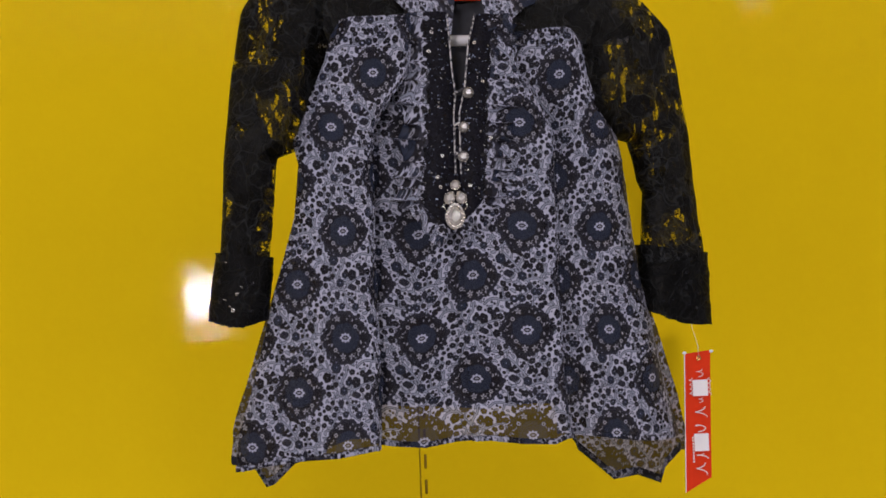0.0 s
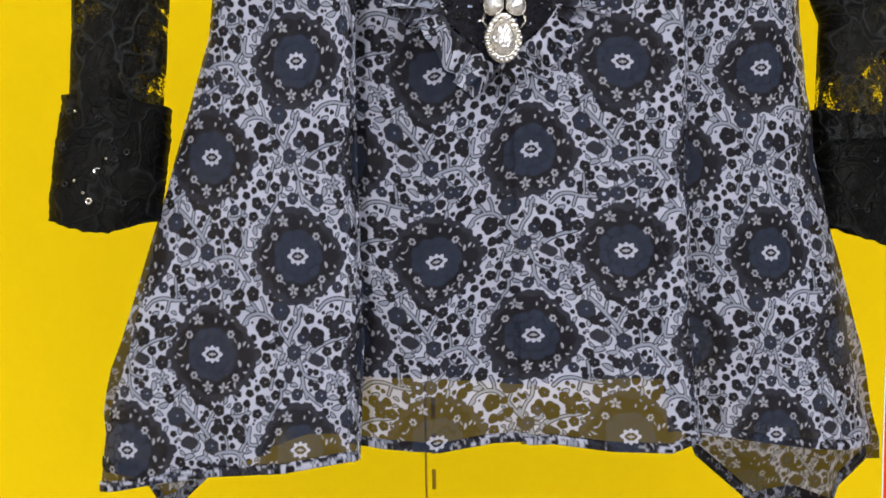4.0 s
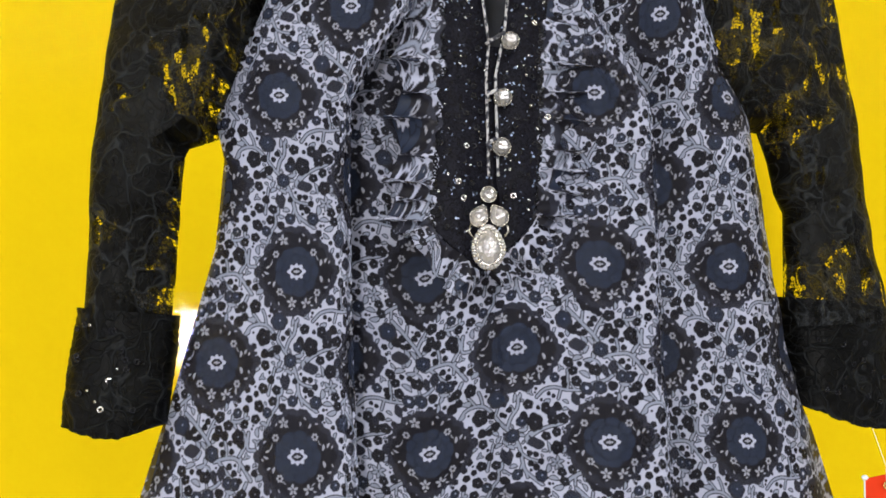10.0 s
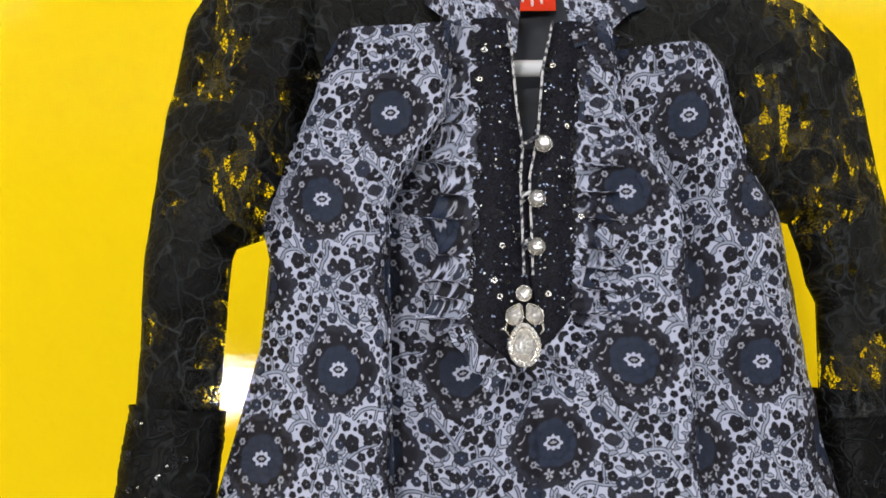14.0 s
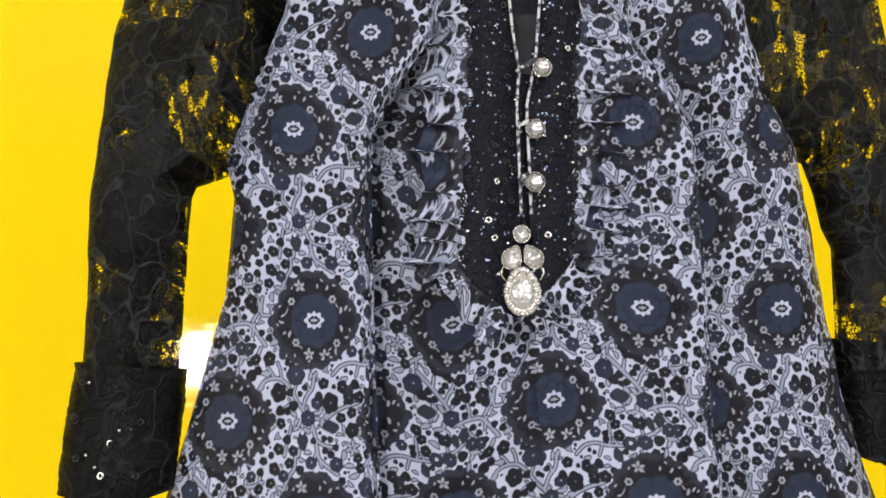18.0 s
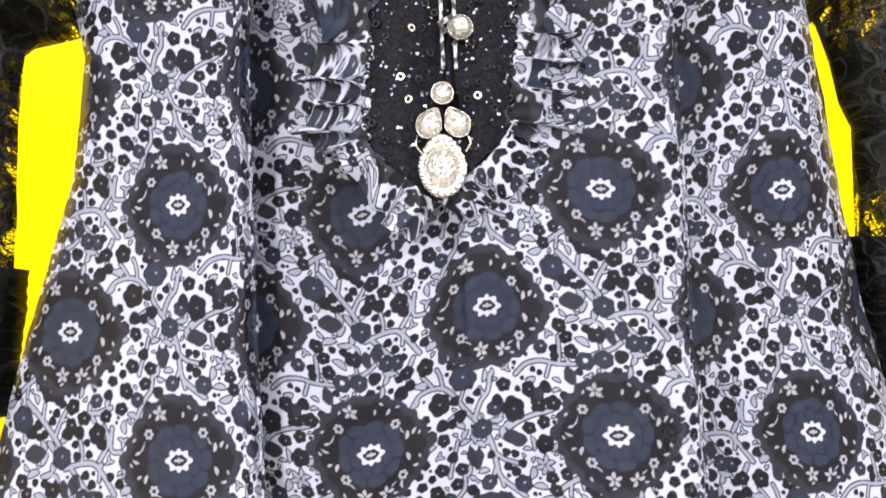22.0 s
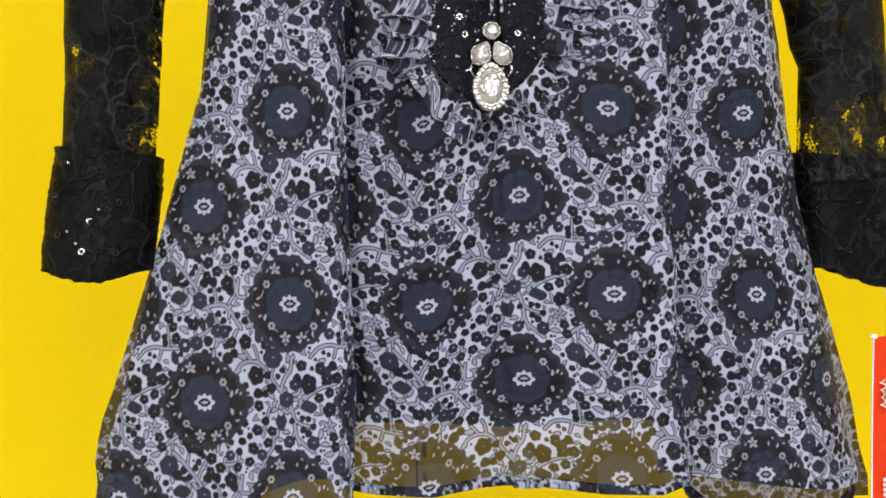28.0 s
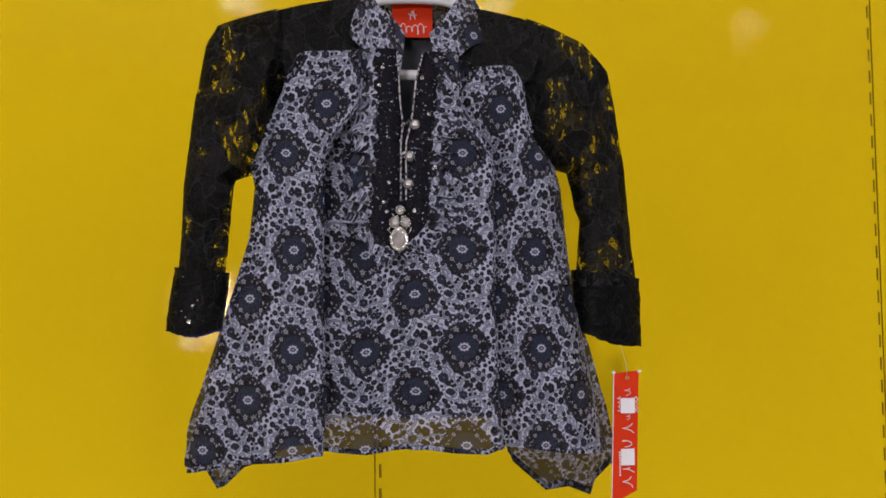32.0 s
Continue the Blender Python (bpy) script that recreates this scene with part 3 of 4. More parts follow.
# second spray: stems
twig(1.3, (22.9, 17.3), (26.4, 14.2), (29.3, 11.1), (32.5, 7.5), (34.6, 4.3), (35.6, 2.3))
twig(0.8, (28.6, 11.7), (29.3, 16.4))
twig(0.8, (25.8, 14.5), (23.4, 15), (22.3, 16))
twig(0.9, (33.3, 7.7), (34.6, 10.7), (36, 13), (37, 14.7))
twig(0.7, (34.9, 11.4), (37.2, 12))
twig(1.2, (36.7, -1.8), (41.2, -0.7), (46.1, -0.7), (49, -3.4), (51.3, -6.5), (53.1, -9.1))
twig(0.8, (48.2, -2.7), (48, -5.4))
twig(0.9, (42.2, -0.7), (42.1, 3), (41.5, 5.9))
twig(1.1, (38.6, -1.8), (41.2, -4.7), (43.8, -7.6), (45.7, -9.1))
twig(1.1, (30.4, -13.9), (33.3, -12.6), (36.8, -11.3), (39.3, -9.6))
twig(0.7, (33.9, -12.4), (33.5, -10.2))
twig(1.0, (7.7, -20.2), (11.2, -17), (15.9, -15.9), (21.1, -16.6), (26.4, -16.4))
twig(0.9, (21.6, -16.4), (21.6, -12), (21.3, -8.3))
twig(0.7, (24.6, -16.2), (22.9, -13.8))
twig(0.8, (18.8, -16.5), (17.6, -20.6))
twig(1.2, (44.7, 13.4), (48.2, 13.6), (52, 14.9))
twig(1.1, (49.6, 9.6), (51, 5.9), (49.9, 3), (48, 0.1))
twig(1.0, (52.2, 9.2), (51.7, 5.6), (52, 2.6), (55.2, 2.3))
# second spray: leaves
leaf(29, 4.5, 110, 3.9, 1.8)
leaf(29.3, 0.9, 60, 3.6, 1.8)
leaf(31.6, 4.6, -55, 3.8, 1.6)
leaf(36.1, 6.5, 60, 2.9, 1.6)
leaf(30.4, -3.5, 15, 4.3, 1.6)
leaf(33.5, -4.3, -40, 4.3, 1.6)
leaf(32.5, -1.6, 90, 2.7, 1.6)
leaf(25.5, -3, 20, 4.5, 1.8)
leaf(28.6, -9.5, -30, 4.5, 1.8)
leaf(22.5, 7.3, 70, 3.2, 1.6)
leaf(15.9, 17, 20, 4.5, 1.8)
leaf(19, 32.7, 35, 3.6, 1.6)
leaf(43.8, -13.3, -10, 4.3, 1.6)
leaf(46.4, -15.3, -60, 3.4, 1.4)
leaf(42.6, -15.1, 70, 3, 1.4)
leaf(41.2, -19.1, 80, 3.9, 1.4)
leaf(41.9, 19.6, 80, 3.4, 1.2)
leaf(45, 15.2, 80, 2.5, 1.2)
leaf(46.2, 11.8, -60, 2.7, 1.2)
leaf(51, 16.3, 70, 2.7, 1.2)
leaf(48.9, 12.5, -70, 2.1, 1.1)
leaf(54.8, 2.1, -30, 2.5, 1.2)
leaf(48.3, -1.6, 60, 2.7, 1.4)
leaf(56.2, -8, 60, 2.9, 1.4)
# second spray: dark flowers and berries
blossom(39.1, 15.4, 2.5)
blossom(42.9, 12.1, 2.3)
blossom(21.6, -5, 2.3)
blossom(23.7, -8.4, 2.1)
blossom(25.1, -12.7, 2.3)
blossom(47.3, 7.6, 3)
blossom(38.6, 10.3, 2.1)
blossom(30.7, 19.8, 3.2)
blossom(49, -14.4, 2.3)
blossom(32.8, -7.3, 2.9)
bloom(35.4, 1.2, 3.2)
bloom(21.1, 12.5, 3.9)
bloom(29, -15.4, 2.7)
bloom(47.3, 16.9, 2)
bloom(15.9, -11.7, 2.1)
bloom(34.2, -14.6, 2.7)
bloom(42.9, -10, 2.5)
bloom(46.1, -10.3, 2.3)
berry(35.4, 16.3, 1.4)
berry(33.5, 13.8, 1.4)
berry(32.1, 11.6, 1.4)
berry(26.9, 10.5, 1.6)
berry(24.6, 8.6, 2.1)
berry(29.3, 7.8, 1.4)
berry(27.2, 7.2, 1.2)
berry(41.2, 8.1, 2)
berry(37.3, 7.9, 2)
berry(39.8, 4.8, 1.2)
berry(43.8, 5.2, 1.2)
berry(40.5, 1.5, 1.4)
berry(44.5, 1.9, 1.3)
berry(43.5, -3.8, 1.4)
berry(45.7, -6.3, 1.4)
berry(48.2, -9.3, 1.3)
berry(48.7, 4.6, 1.8)
berry(51.1, 18.5, 1.6)
berry(29.8, -5.7, 1.4)
berry(51.7, -4.3, 1.4)
berry(54.8, -6.3, 1.6)
berry(26.4, -5.4, 1.2)
berry(19.9, -12.1, 1.4)
berry(20.2, -14.4, 1.4)
berry(39.1, -13.8, 2.1)
berry(27.2, -18.7, 1.2)
berry(49.9, -18.6, 1.8)
berry(33.9, 18, 2.1)
bud(26, 2.5, 3.6, 2.7, 0)
bud(36.8, -7.6, 1.4, 2.9, 10)
bud(40, -6.1, 2, 2.7, 0)
bud(24.6, -20.1, 1.8, 2.7, 10)
bud(18.5, 0.7, 2.1, 1.6, 0)
berry(32.5, -4.7, 0.8, PALE)
berry(29.1, -15.2, 0.7, PALE)


def print_layers():
    for layer in (LINES, FILLS, DARKS):
        for spot, mask, colour in layer:
            paint(spot, mask, colour)
        layer.clear()


print_layers()
# small sprigs fill what is left of the pale ground between the sprays
for size, tries in ((2.6, 700), (2.1, 1100), (1.7, 1500), (1.35, 1800), (1.0, 2200), (0.75, 1500)):
    for _ in range(tries):
        fx, fy = rng.uniform(0, 74, 2)
        near = min(math.hypot((fx - cx + 37) % 74 - 37, (fy - cy + 37) % 74 - 37) for cx, cy in ((0, 0), (37, 37)))
        if near < 18:
            continue
        dx, dy, spot = window(fx, fy, size)
        if tile[spot][..., 0][np.hypot(dx, dy) < size].min() < 0.42:
            continue
        kind, turn = rng.rand(), rng.uniform(0, 360)
        if size > 1.5 and kind < 0.42:
            blossom(fx, fy, size * 0.84)
        elif size > 1.5 and kind < 0.80:
            for k in range(3):
                leaf(fx + 0.40 * size * math.cos(math.radians(turn + 120 * k)), fy + 0.40 * size * math.sin(math.radians(turn + 120 * k)), turn + 120 * k, size * 0.95, size * 0.42)
        elif kind < 0.62:
            berry(fx, fy, size * 0.74)
        else:
            leaf(fx, fy, turn, size * 1.75, size * 0.72)
        print_layers()
for cx, cy in ((0, 0), (37, 37)):
    medallion(cx, cy)
leaf(42, 19.4, 80, 3.2, 1.2)
leaf(41.2, 55.4, 80, 3.6, 1.3)
print_layers()
# the dyes run a little into one another
tile = (4 * tile + sum(np.roll(tile, d, (0, 1)) for d in ((0, 1), (0, -1), (1, 0), (-1, 0)))) / 8


def cloth(x, z, x0, z0, repeat_x, repeat_z=0.0742, seed=3):
    """The print's colour at places of a panel whose lattice starts at (x0, z0)."""
    u = (x - (x0(z) if callable(x0) else x0)) / repeat_x + 0.012 * ripple(x, z, 45, seed)
    v = (z - (z0(x) if callable(z0) else z0)) / repeat_z + 0.012 * ripple(x, z, 45, seed + 1)
    fu, fv = u * RES - 0.5, v * RES - 0.5
    iu, iv = np.floor(fu).astype(int), np.floor(fv).astype(int)
    au, av = (fu - iu)[..., None], (fv - iv)[..., None]
    t = lambda i, j: tile[j % RES, i % RES]
    return (t(iu, iv) * (1 - au) + t(iu + 1, iv) * au) * (1 - av) + (t(iu, iv + 1) * (1 - au) + t(iu + 1, iv + 1) * au) * av


# ---------------------------------------------------------------- the tunic
tunic = thing("tunic", "black and white printed chiffon tunic with black lace sleeves", "tunic")


def prof(z, *pairs):
    """A cut line: a value at each height, given as (height, value) pairs."""
    p = np.array(sorted(pairs))
    return np.interp(z, p[:, 0], p[:, 1])


def side_left(z):
    return prof(z, (1.425, -0.054), (1.45, -0.051), (1.482, -0.0405), (1.519, -0.031), (1.557, -0.021), (1.60, -0.0085), (1.638, -0.0045), (1.655, -0.008), (1.662, -0.005), (1.687, 0.0055), (1.712, 0.0160), (1.73, 0.0212), (1.742, 0.028))


def side_right(z):
    return prof(z, (1.425, 0.274), (1.432, 0.272), (1.476, 0.2615), (1.511, 0.2555), (1.546, 0.2475), (1.599, 0.2415), (1.639, 0.2385), (1.655, 0.2305), (1.676, 0.211), (1.705, 0.2045), (1.722, 0.2025), (1.731, 0.196), (1.742, 0.17))


def pleat_left(z):
    return prof(z, (1.43, 0.0462), (1.483, 0.0488), (1.55, 0.0472), (1.63, 0.0475), (1.66, 0.049), (1.68, 0.060), (1.70, 0.075), (1.745, 0.080))


def pleat_right(z):
    return prof(z, (1.43, 0.1835), (1.488, 0.180), (1.55, 0.1782), (1.60, 0.179), (1.655, 0.178), (1.675, 0.170), (1.70, 0.155), (1.745, 0.150))


def hem(x):
    return prof(x, (-0.06, 1.423), (-0.036, 1.4275), (-0.009, 1.431), (0.018, 1.432), (0.044, 1.4365), (0.05, 1.4360), (0.057, 1.4350), (0.08, 1.4330), (0.102, 1.4365), (0.125, 1.4375), (0.148, 1.4345), (0.171, 1.4338), (0.18, 1.4375), (0.2, 1.436), (0.23, 1.433), (0.27, 1.431))


STEP = 0.00031
TOP = 1.742


def body_panel(name, left, right, depth, lattice, seed, cut=None, label=""):
    zs = np.arange(1.42, TOP, STEP)
    cols = int(np.max(right(zs) - left(zs)) / STEP)
    v, u = np.meshgrid(np.linspace(0, 1, len(zs)), np.linspace(0, 1, cols), indexing="ij")
    z = 1.425 + v * (TOP - 1.425)
    x = left(z) + u * (right(z) - left(z))
    z = z + (hem(x) - 1.425) * (1 - v) ** 7
    x = left(z) + u * (right(z) - left(z))
    y = depth(x, z, u)
    y = y + 0.0024 * ripple(x, z * 0.3, 110, seed) * (1.2 - 0.5 * v) + 0.0010 * ripple(x, z, 170, seed + 5) + 0.00025 * ripple(x, z, 520, seed + 8)
    keep = None if cut is None else cut(x, z)
    xp = x + 0.007 * curl(right(z) - x, 0.007) - (0.005 * curl(x - left(z), 0.009) if name != "left_front_panel" else 0)
    c = cloth(xp, z, *lattice, seed=seed)
    return part(name, sheet(name, np.stack([x, y, z], -1), c, keep), CHIFFON, tunic, label)


def curl(d, width):
    """How far a rolled edge turns back, d from the edge."""
    t = np.clip(1 - d / width, 0, 1)
    return t * t


def depth_left(x, z, u):
    return 0.540 - 0.012 * u + 0.005 * curl(x - side_left(z), 0.010) + 0.004 * curl(pleat_left(z) - x, 0.002)


def depth_middle(x, z, u):
    return 0.5515 - 0.022 * u + 0.003 * np.exp(-u / 0.07) + 0.006 * np.sin(u * math.pi) ** 2 * (u < 0.5) + 0.004 * curl(pleat_right(z) - x, 0.002)


def depth_right(x, z, u):
    return 0.5515 + 0.003 * np.exp(-u / 0.10) - 0.020 * np.sin(np.clip(u, 0, 1) * math.pi * 0.62) + 0.030 * curl(side_right(z) - x, 0.030) * np.clip((1.68 - z) / 0.04, 0, 1)


def neck_cut(x, z):
    return z < 1.742 - 0.085 * np.clip(1 - np.abs(x - 0.113) / 0.022, 0, 1) ** 0.5


body_panel("left_front_panel", side_left, lambda z: pleat_left(z) + 0.0012, depth_left, (lambda z: prof(z, (1.60, 0.0255), (1.663, 0.0205), (1.70, 0.0180)), 1.589, 0.066), 11)
body_panel("middle_front_panel", lambda z: pleat_left(z) - 0.006, lambda z: pleat_right(z) + 0.0012, depth_middle, (0.117, lambda x: 1.5555 + prof(x, (0.05, -0.002), (0.078, -0.0075), (0.117, 0.0), (0.153, -0.0035)), 0.0745), 12, neck_cut)
body_panel("right_front_panel", lambda z: pleat_right(z) - 0.006, side_right, depth_right, (lambda z: prof(z, (1.44, 0.2165), (1.513, 0.2140), (1.587, 0.2100), (1.661, 0.2145), (1.70, 0.2160)), 1.5875, 0.0615), 13, lambda x, z: z < 1.732 + 0 * x)

# lining, shorter than the printed cloth
v, u = np.meshgrid(np.linspace(0, 1, 120), np.linspace(0, 1, 500), indexing="ij")
z = 1.422 + v * 0.306
inset = np.interp(z, [1.44, 1.49, 1.53, 1.62, 1.66], [0.008, 0.004, 0.0010, 0.0015, 0.0025])
lining_l, lining_r = side_left(z) + inset, side_right(z) - inset
x = lining_l + u * (lining_r - lining_l)
low = prof(x, (-0.06, 1.4245), (-0.036, 1.4270), (0.000, 1.4300), (0.008, 1.4330), (0.014, 1.4345), (0.026, 1.4388), (0.038, 1.4395), (0.046, 1.4370), (0.050, 1.4640), (0.09, 1.4590), (0.15, 1.4575), (0.180, 1.4580), (0.183, 1.484), (0.201, 1.481), (0.208, 1.450), (0.214, 1.436), (0.27, 1.433)) + 0.001 * np.sin(x * 90)
z = low + v * (1.728 - low)
near = np.clip(1.2 - np.minimum(x - side_left(z), side_right(z) - x) / 0.035, 0, 1)
u_left = (x - side_left(z)) / (pleat_left(z) - side_left(z))
u_right = (x - pleat_right(z) + 0.006) / (side_right(z) - pleat_right(z) + 0.006)
y = 0.561 * (1 - near) + near * (0.0035 + np.where(x < 0.1, depth_left(x, z, u_left), depth_right(x, z, u_right)))
thin = np.maximum((prof(z, (1.43, 0.016), (1.60, 0.010), (1.63, -0.006), (1.66, -0.030)) - x) / 0.007, (x - prof(z, (1.43, 0.243), (1.56, 0.238), (1.62, 0.256))) / 0.005)
thin = 0.60 * np.clip(thin + 0.5 + 0.25 * ripple(x, z, 180, 29), 0, 1)
part("lining", sheet("lining", np.stack([x, y, z], -1), np.repeat(thin[..., None], 3, -1), neck_cut(x, z + 0.02)), LINING, tunic, "pale lining behind the printed cloth")

# back of the tunic, seen under the hem and at the sides
v, u = np.meshgrid(np.linspace(0, 1, 300), np.linspace(0, 1, 480), indexing="ij")
flare = lambda z: np.clip((1.57 - z) / 0.11, 0, 1)
back_x = lambda z, u: (side_left(z) - 0.007 * flare(z)) * (1 - u) + (side_right(z) + 0.010 * flare(z)) * u
z = 1.39 + v * 0.26
x = back_x(z, u)
BACK_LOW = ((-0.066, 1.432), (-0.060, 1.424), (-0.044, 1.420), (-0.036, 1.406), (-0.030, 1.408), (-0.015, 1.422), (0.008, 1.429), (0.013, 1.440), (0.042, 1.4430), (0.047, 1.4630), (0.10, 1.4640), (0.178, 1.4640), (0.182, 1.4850), (0.1925, 1.4850), (0.1935, 1.428), (0.195, 1.427), (0.197, 1.421), (0.224, 1.397), (0.243, 1.399), (0.261, 1.392), (0.265, 1.404), (0.277, 1.416))
lowb = prof(x, *BACK_LOW)
z = z + (lowb - 1.39) * (1 - v) ** 3
x = back_x(z, u)
edge_l, edge_r = np.clip(1 - (x - side_left(z)) / 0.030, 0, 1), np.clip(1 - (side_right(z) - x) / 0.030, 0, 1)
y = 0.574 - (0.021 * edge_l + 0.005 * edge_r) * np.clip((z - 1.44) / 0.03, 0, 1) + 0.002 * ripple(x, z * 0.4, 90, 21)
# print colours scaled to 0.7, and to 0.3 along the lowest 4 mm
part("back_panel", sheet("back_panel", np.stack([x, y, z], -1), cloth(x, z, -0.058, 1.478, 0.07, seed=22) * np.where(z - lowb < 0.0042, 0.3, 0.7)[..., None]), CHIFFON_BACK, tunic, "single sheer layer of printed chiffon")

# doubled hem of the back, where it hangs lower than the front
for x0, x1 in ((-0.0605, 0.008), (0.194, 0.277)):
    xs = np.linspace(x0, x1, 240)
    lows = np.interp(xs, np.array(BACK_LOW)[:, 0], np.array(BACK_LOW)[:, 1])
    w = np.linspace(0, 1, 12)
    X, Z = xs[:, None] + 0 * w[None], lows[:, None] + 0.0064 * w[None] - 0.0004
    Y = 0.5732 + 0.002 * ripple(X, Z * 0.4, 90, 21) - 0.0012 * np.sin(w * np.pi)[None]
    # same print, its colours scaled to 0.45
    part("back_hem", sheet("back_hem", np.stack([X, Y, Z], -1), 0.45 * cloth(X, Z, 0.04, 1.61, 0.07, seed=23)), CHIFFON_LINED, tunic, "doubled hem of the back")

# rolled hem
for name, fn, x0, x1, dep in (("hem_roll", side_left, -0.0535, 0.047, depth_left), ("hem_roll", None, 0.047, 0.183, depth_middle), ("hem_roll", None, 0.184, 0.265, depth_right)):
    n = 260
    xs = np.linspace(x0, x1, n)
    zz = hem(xs) + 0.0016
    uu = np.linspace(0, 1, n)
    yy = dep(xs, zz + 0.006, uu) - 0.0004
    a = np.linspace(0, 2 * np.pi, 14)
    X = xs[:, None] + 0 * a[None]
    Y = yy[:, None] + 0.0011 * np.cos(a)[None]
    Z = zz[:, None] + 0.0021 * np.sin(a)[None]
    part(name, sheet(name, np.stack([X, Y, Z], -1), cloth(X, Z * 1.0 + 0.004 * np.cos(a)[None], 0.117, 1.556, 0.0745)), CHIFFON, tunic)


# sleeves: flattened lace tubes hanging from the yoke
def shoulder(x):
    return prof(x, (-0.047, 1.740), (-0.043, 1.7545), (-0.038, 1.764), (-0.02, 1.771), (0.003, 1.7775), (0.03, 1.7852), (0.064, 1.792), (0.178, 1.7845), (0.211, 1.7765), (0.237, 1.767), (0.2605, 1.757), (0.2695, 1.745), (0.277, 1.724))


def sleeve(name, outer, inner, base_z, seed, swing):
    rows, cols = 260, 90
    top = 1.742
    obs = []
    for face in (0, 1):
        v, u = np.meshgrid(np.linspace(0, 1, rows), np.linspace(0, 1, cols), indexing="ij")
        z = base_z + v * (top - base_z)
        x = outer(z) + u * (inner(z) - outer(z))
        z = z + (shoulder(x) - top) * np.clip((v - 0.62) / 0.38, 0, 1)
        x = outer(np.minimum(z, 1.76)) + u * (inner(np.minimum(z, 1.742)) - outer(np.minimum(z, 1.76)))
        bulge = np.sqrt(np.clip(1 - (2 * u - 1) ** 2, 0, 1))
        thickness = np.interp(v, [0, 0.55, 1], [0.012, 0.014, 0.006])
        mid = np.interp(v, [0, 0.3, 0.65, 1], [swing * 0.5, swing, swing * 0.8, 0.0]) + np.clip((v - 0.65) / 0.35, 0, 1) * max(swing, 0) * 0.25 * (1 - u)
        x, z = 0.07 + (x - 0.07) * (1 + mid / 0.684), 1.549 + (z - 1.549) * (1 + mid / 0.684)
        y = 0.555 + mid + (-1 if face == 0 else 1) * bulge * thickness + (0.004 if swing > 0 else 0.024) * np.clip((v - 0.42) * 10, 0, 1) * np.clip((u - 0.7) / 0.2, 0, 1) + ((0.0024 * ripple(x, z * 1.2, 75, seed) + 0.0010 * ripple(x, z, 190, seed + 4)) if face == 0 else 0)
        obs.append(np.stack([x, y, z], -1))
    part(name, sheet(name, obs[0]), LACE, tunic, "open black lace with raised flowers")
    part(name + "_back", sheet(name + "_back", obs[1][:, ::-1]), LACE_BACK, tunic)


sleeve("left_sleeve", lambda z: prof(z, (1.56, -0.0635), (1.575, -0.0625), (1.652, -0.058), (1.696, -0.0525), (1.74, -0.045), (1.76, -0.040)), lambda z: prof(z, (1.56, -0.028), (1.572, -0.028), (1.609, -0.0242), (1.646, -0.0212), (1.651, -0.010), (1.656, -0.002), (1.662, 0.003), (1.687, 0.014), (1.712, 0.0225), (1.73, 0.0275), (1.742, 0.034)), 1.566, 31, -0.022)
sleeve("right_sleeve", lambda z: prof(z, (1.55, 0.297), (1.586, 0.294), (1.645, 0.289), (1.705, 0.2822), (1.735, 0.2765), (1.76, 0.2665)), lambda z: prof(z, (1.55, 0.247), (1.573, 0.2475), (1.613, 0.2515), (1.622, 0.2475), (1.652, 0.2425), (1.657, 0.2255), (1.676, 0.209), (1.705, 0.2025), (1.722, 0.2005), (1.742, 0.198)), 1.560, 32, 0.018)


def yoke(name, x0, x1, seed):
    v, u = np.meshgrid(np.linspace(0, 1, 60), np.linspace(0, 1, 60), indexing="ij")
    x = x0 + u * (x1 - x0)
    x = x + (-0.018 * (1 - u) if x0 < 0.1 else 0.018 * u) * v
    lo, hi = 1.724 + 0 * x, shoulder(x)
    z = lo + v * (hi - lo)
    y = 0.5475 + 0.010 * v**2 + 0.0012 * ripple(x, z, 150, seed)
    part(name, sheet(name, np.stack([x, y, z], -1)), LACE_LINED, tunic, "lined black lace yoke")


yoke("left_yoke", 0.020, 0.075, 41)
yoke("right_yoke", 0.158, 0.212, 42)
v, u = np.meshgrid(np.linspace(0, 1, 60), np.linspace(0, 1, 80), indexing="ij")
x, z = 0.0 + u * 0.232, 1.60 + v * 0.195
z = np.minimum(z, shoulder(x) - 0.004)
part("back_yoke", sheet("back_yoke", np.stack([x, 0.588 + 0.003 * ripple(x, z * 0.12, 330, 43) + 0.001 * ripple(x, z, 150, 44), z], -1)), INNER_BACK, tunic, "dark back lining seen through the open neck")


def cuff(name, tl, tr, bl, br, seed, y0):
    """A turned-up cuff: a flattened tube with a ragged lower edge, from four corners."""
    rows, cols = 60, 96
    v, a = np.meshgrid(np.linspace(0, 1, rows), np.linspace(0, 2 * np.pi, cols), indexing="ij")
    w = (1 - np.cos(a)) / 2
    corner = lambda i: (tl[i] * v + bl[i] * (1 - v)) * (1 - w) + (tr[i] * v + br[i] * (1 - v)) * w
    x, z = corner(0), corner(1)
    front = np.sin(a)
    z = z - 0.005 * np.sin(w * np.pi) * (1 - v) * (front > 0) + (0.0005 * ripple(x, z, 1500, seed) + 0.0006 * ripple(x, z, 420, seed + 3)) * (1 - v)
    y = y0 - 0.015 * np.sign(front) * np.abs(front) ** 0.7 + 0.0010 * ripple(x, z, 160, seed)
    x = x + 0.0003 * ripple(z, x, 1100, seed + 1) + 0.0004 * ripple(z, x, 260, seed + 2)
    return part(name, sheet(name, np.stack([x, y, z], -1)), CUFF_LACE, tunic, "turned-up black beaded lace cuff")


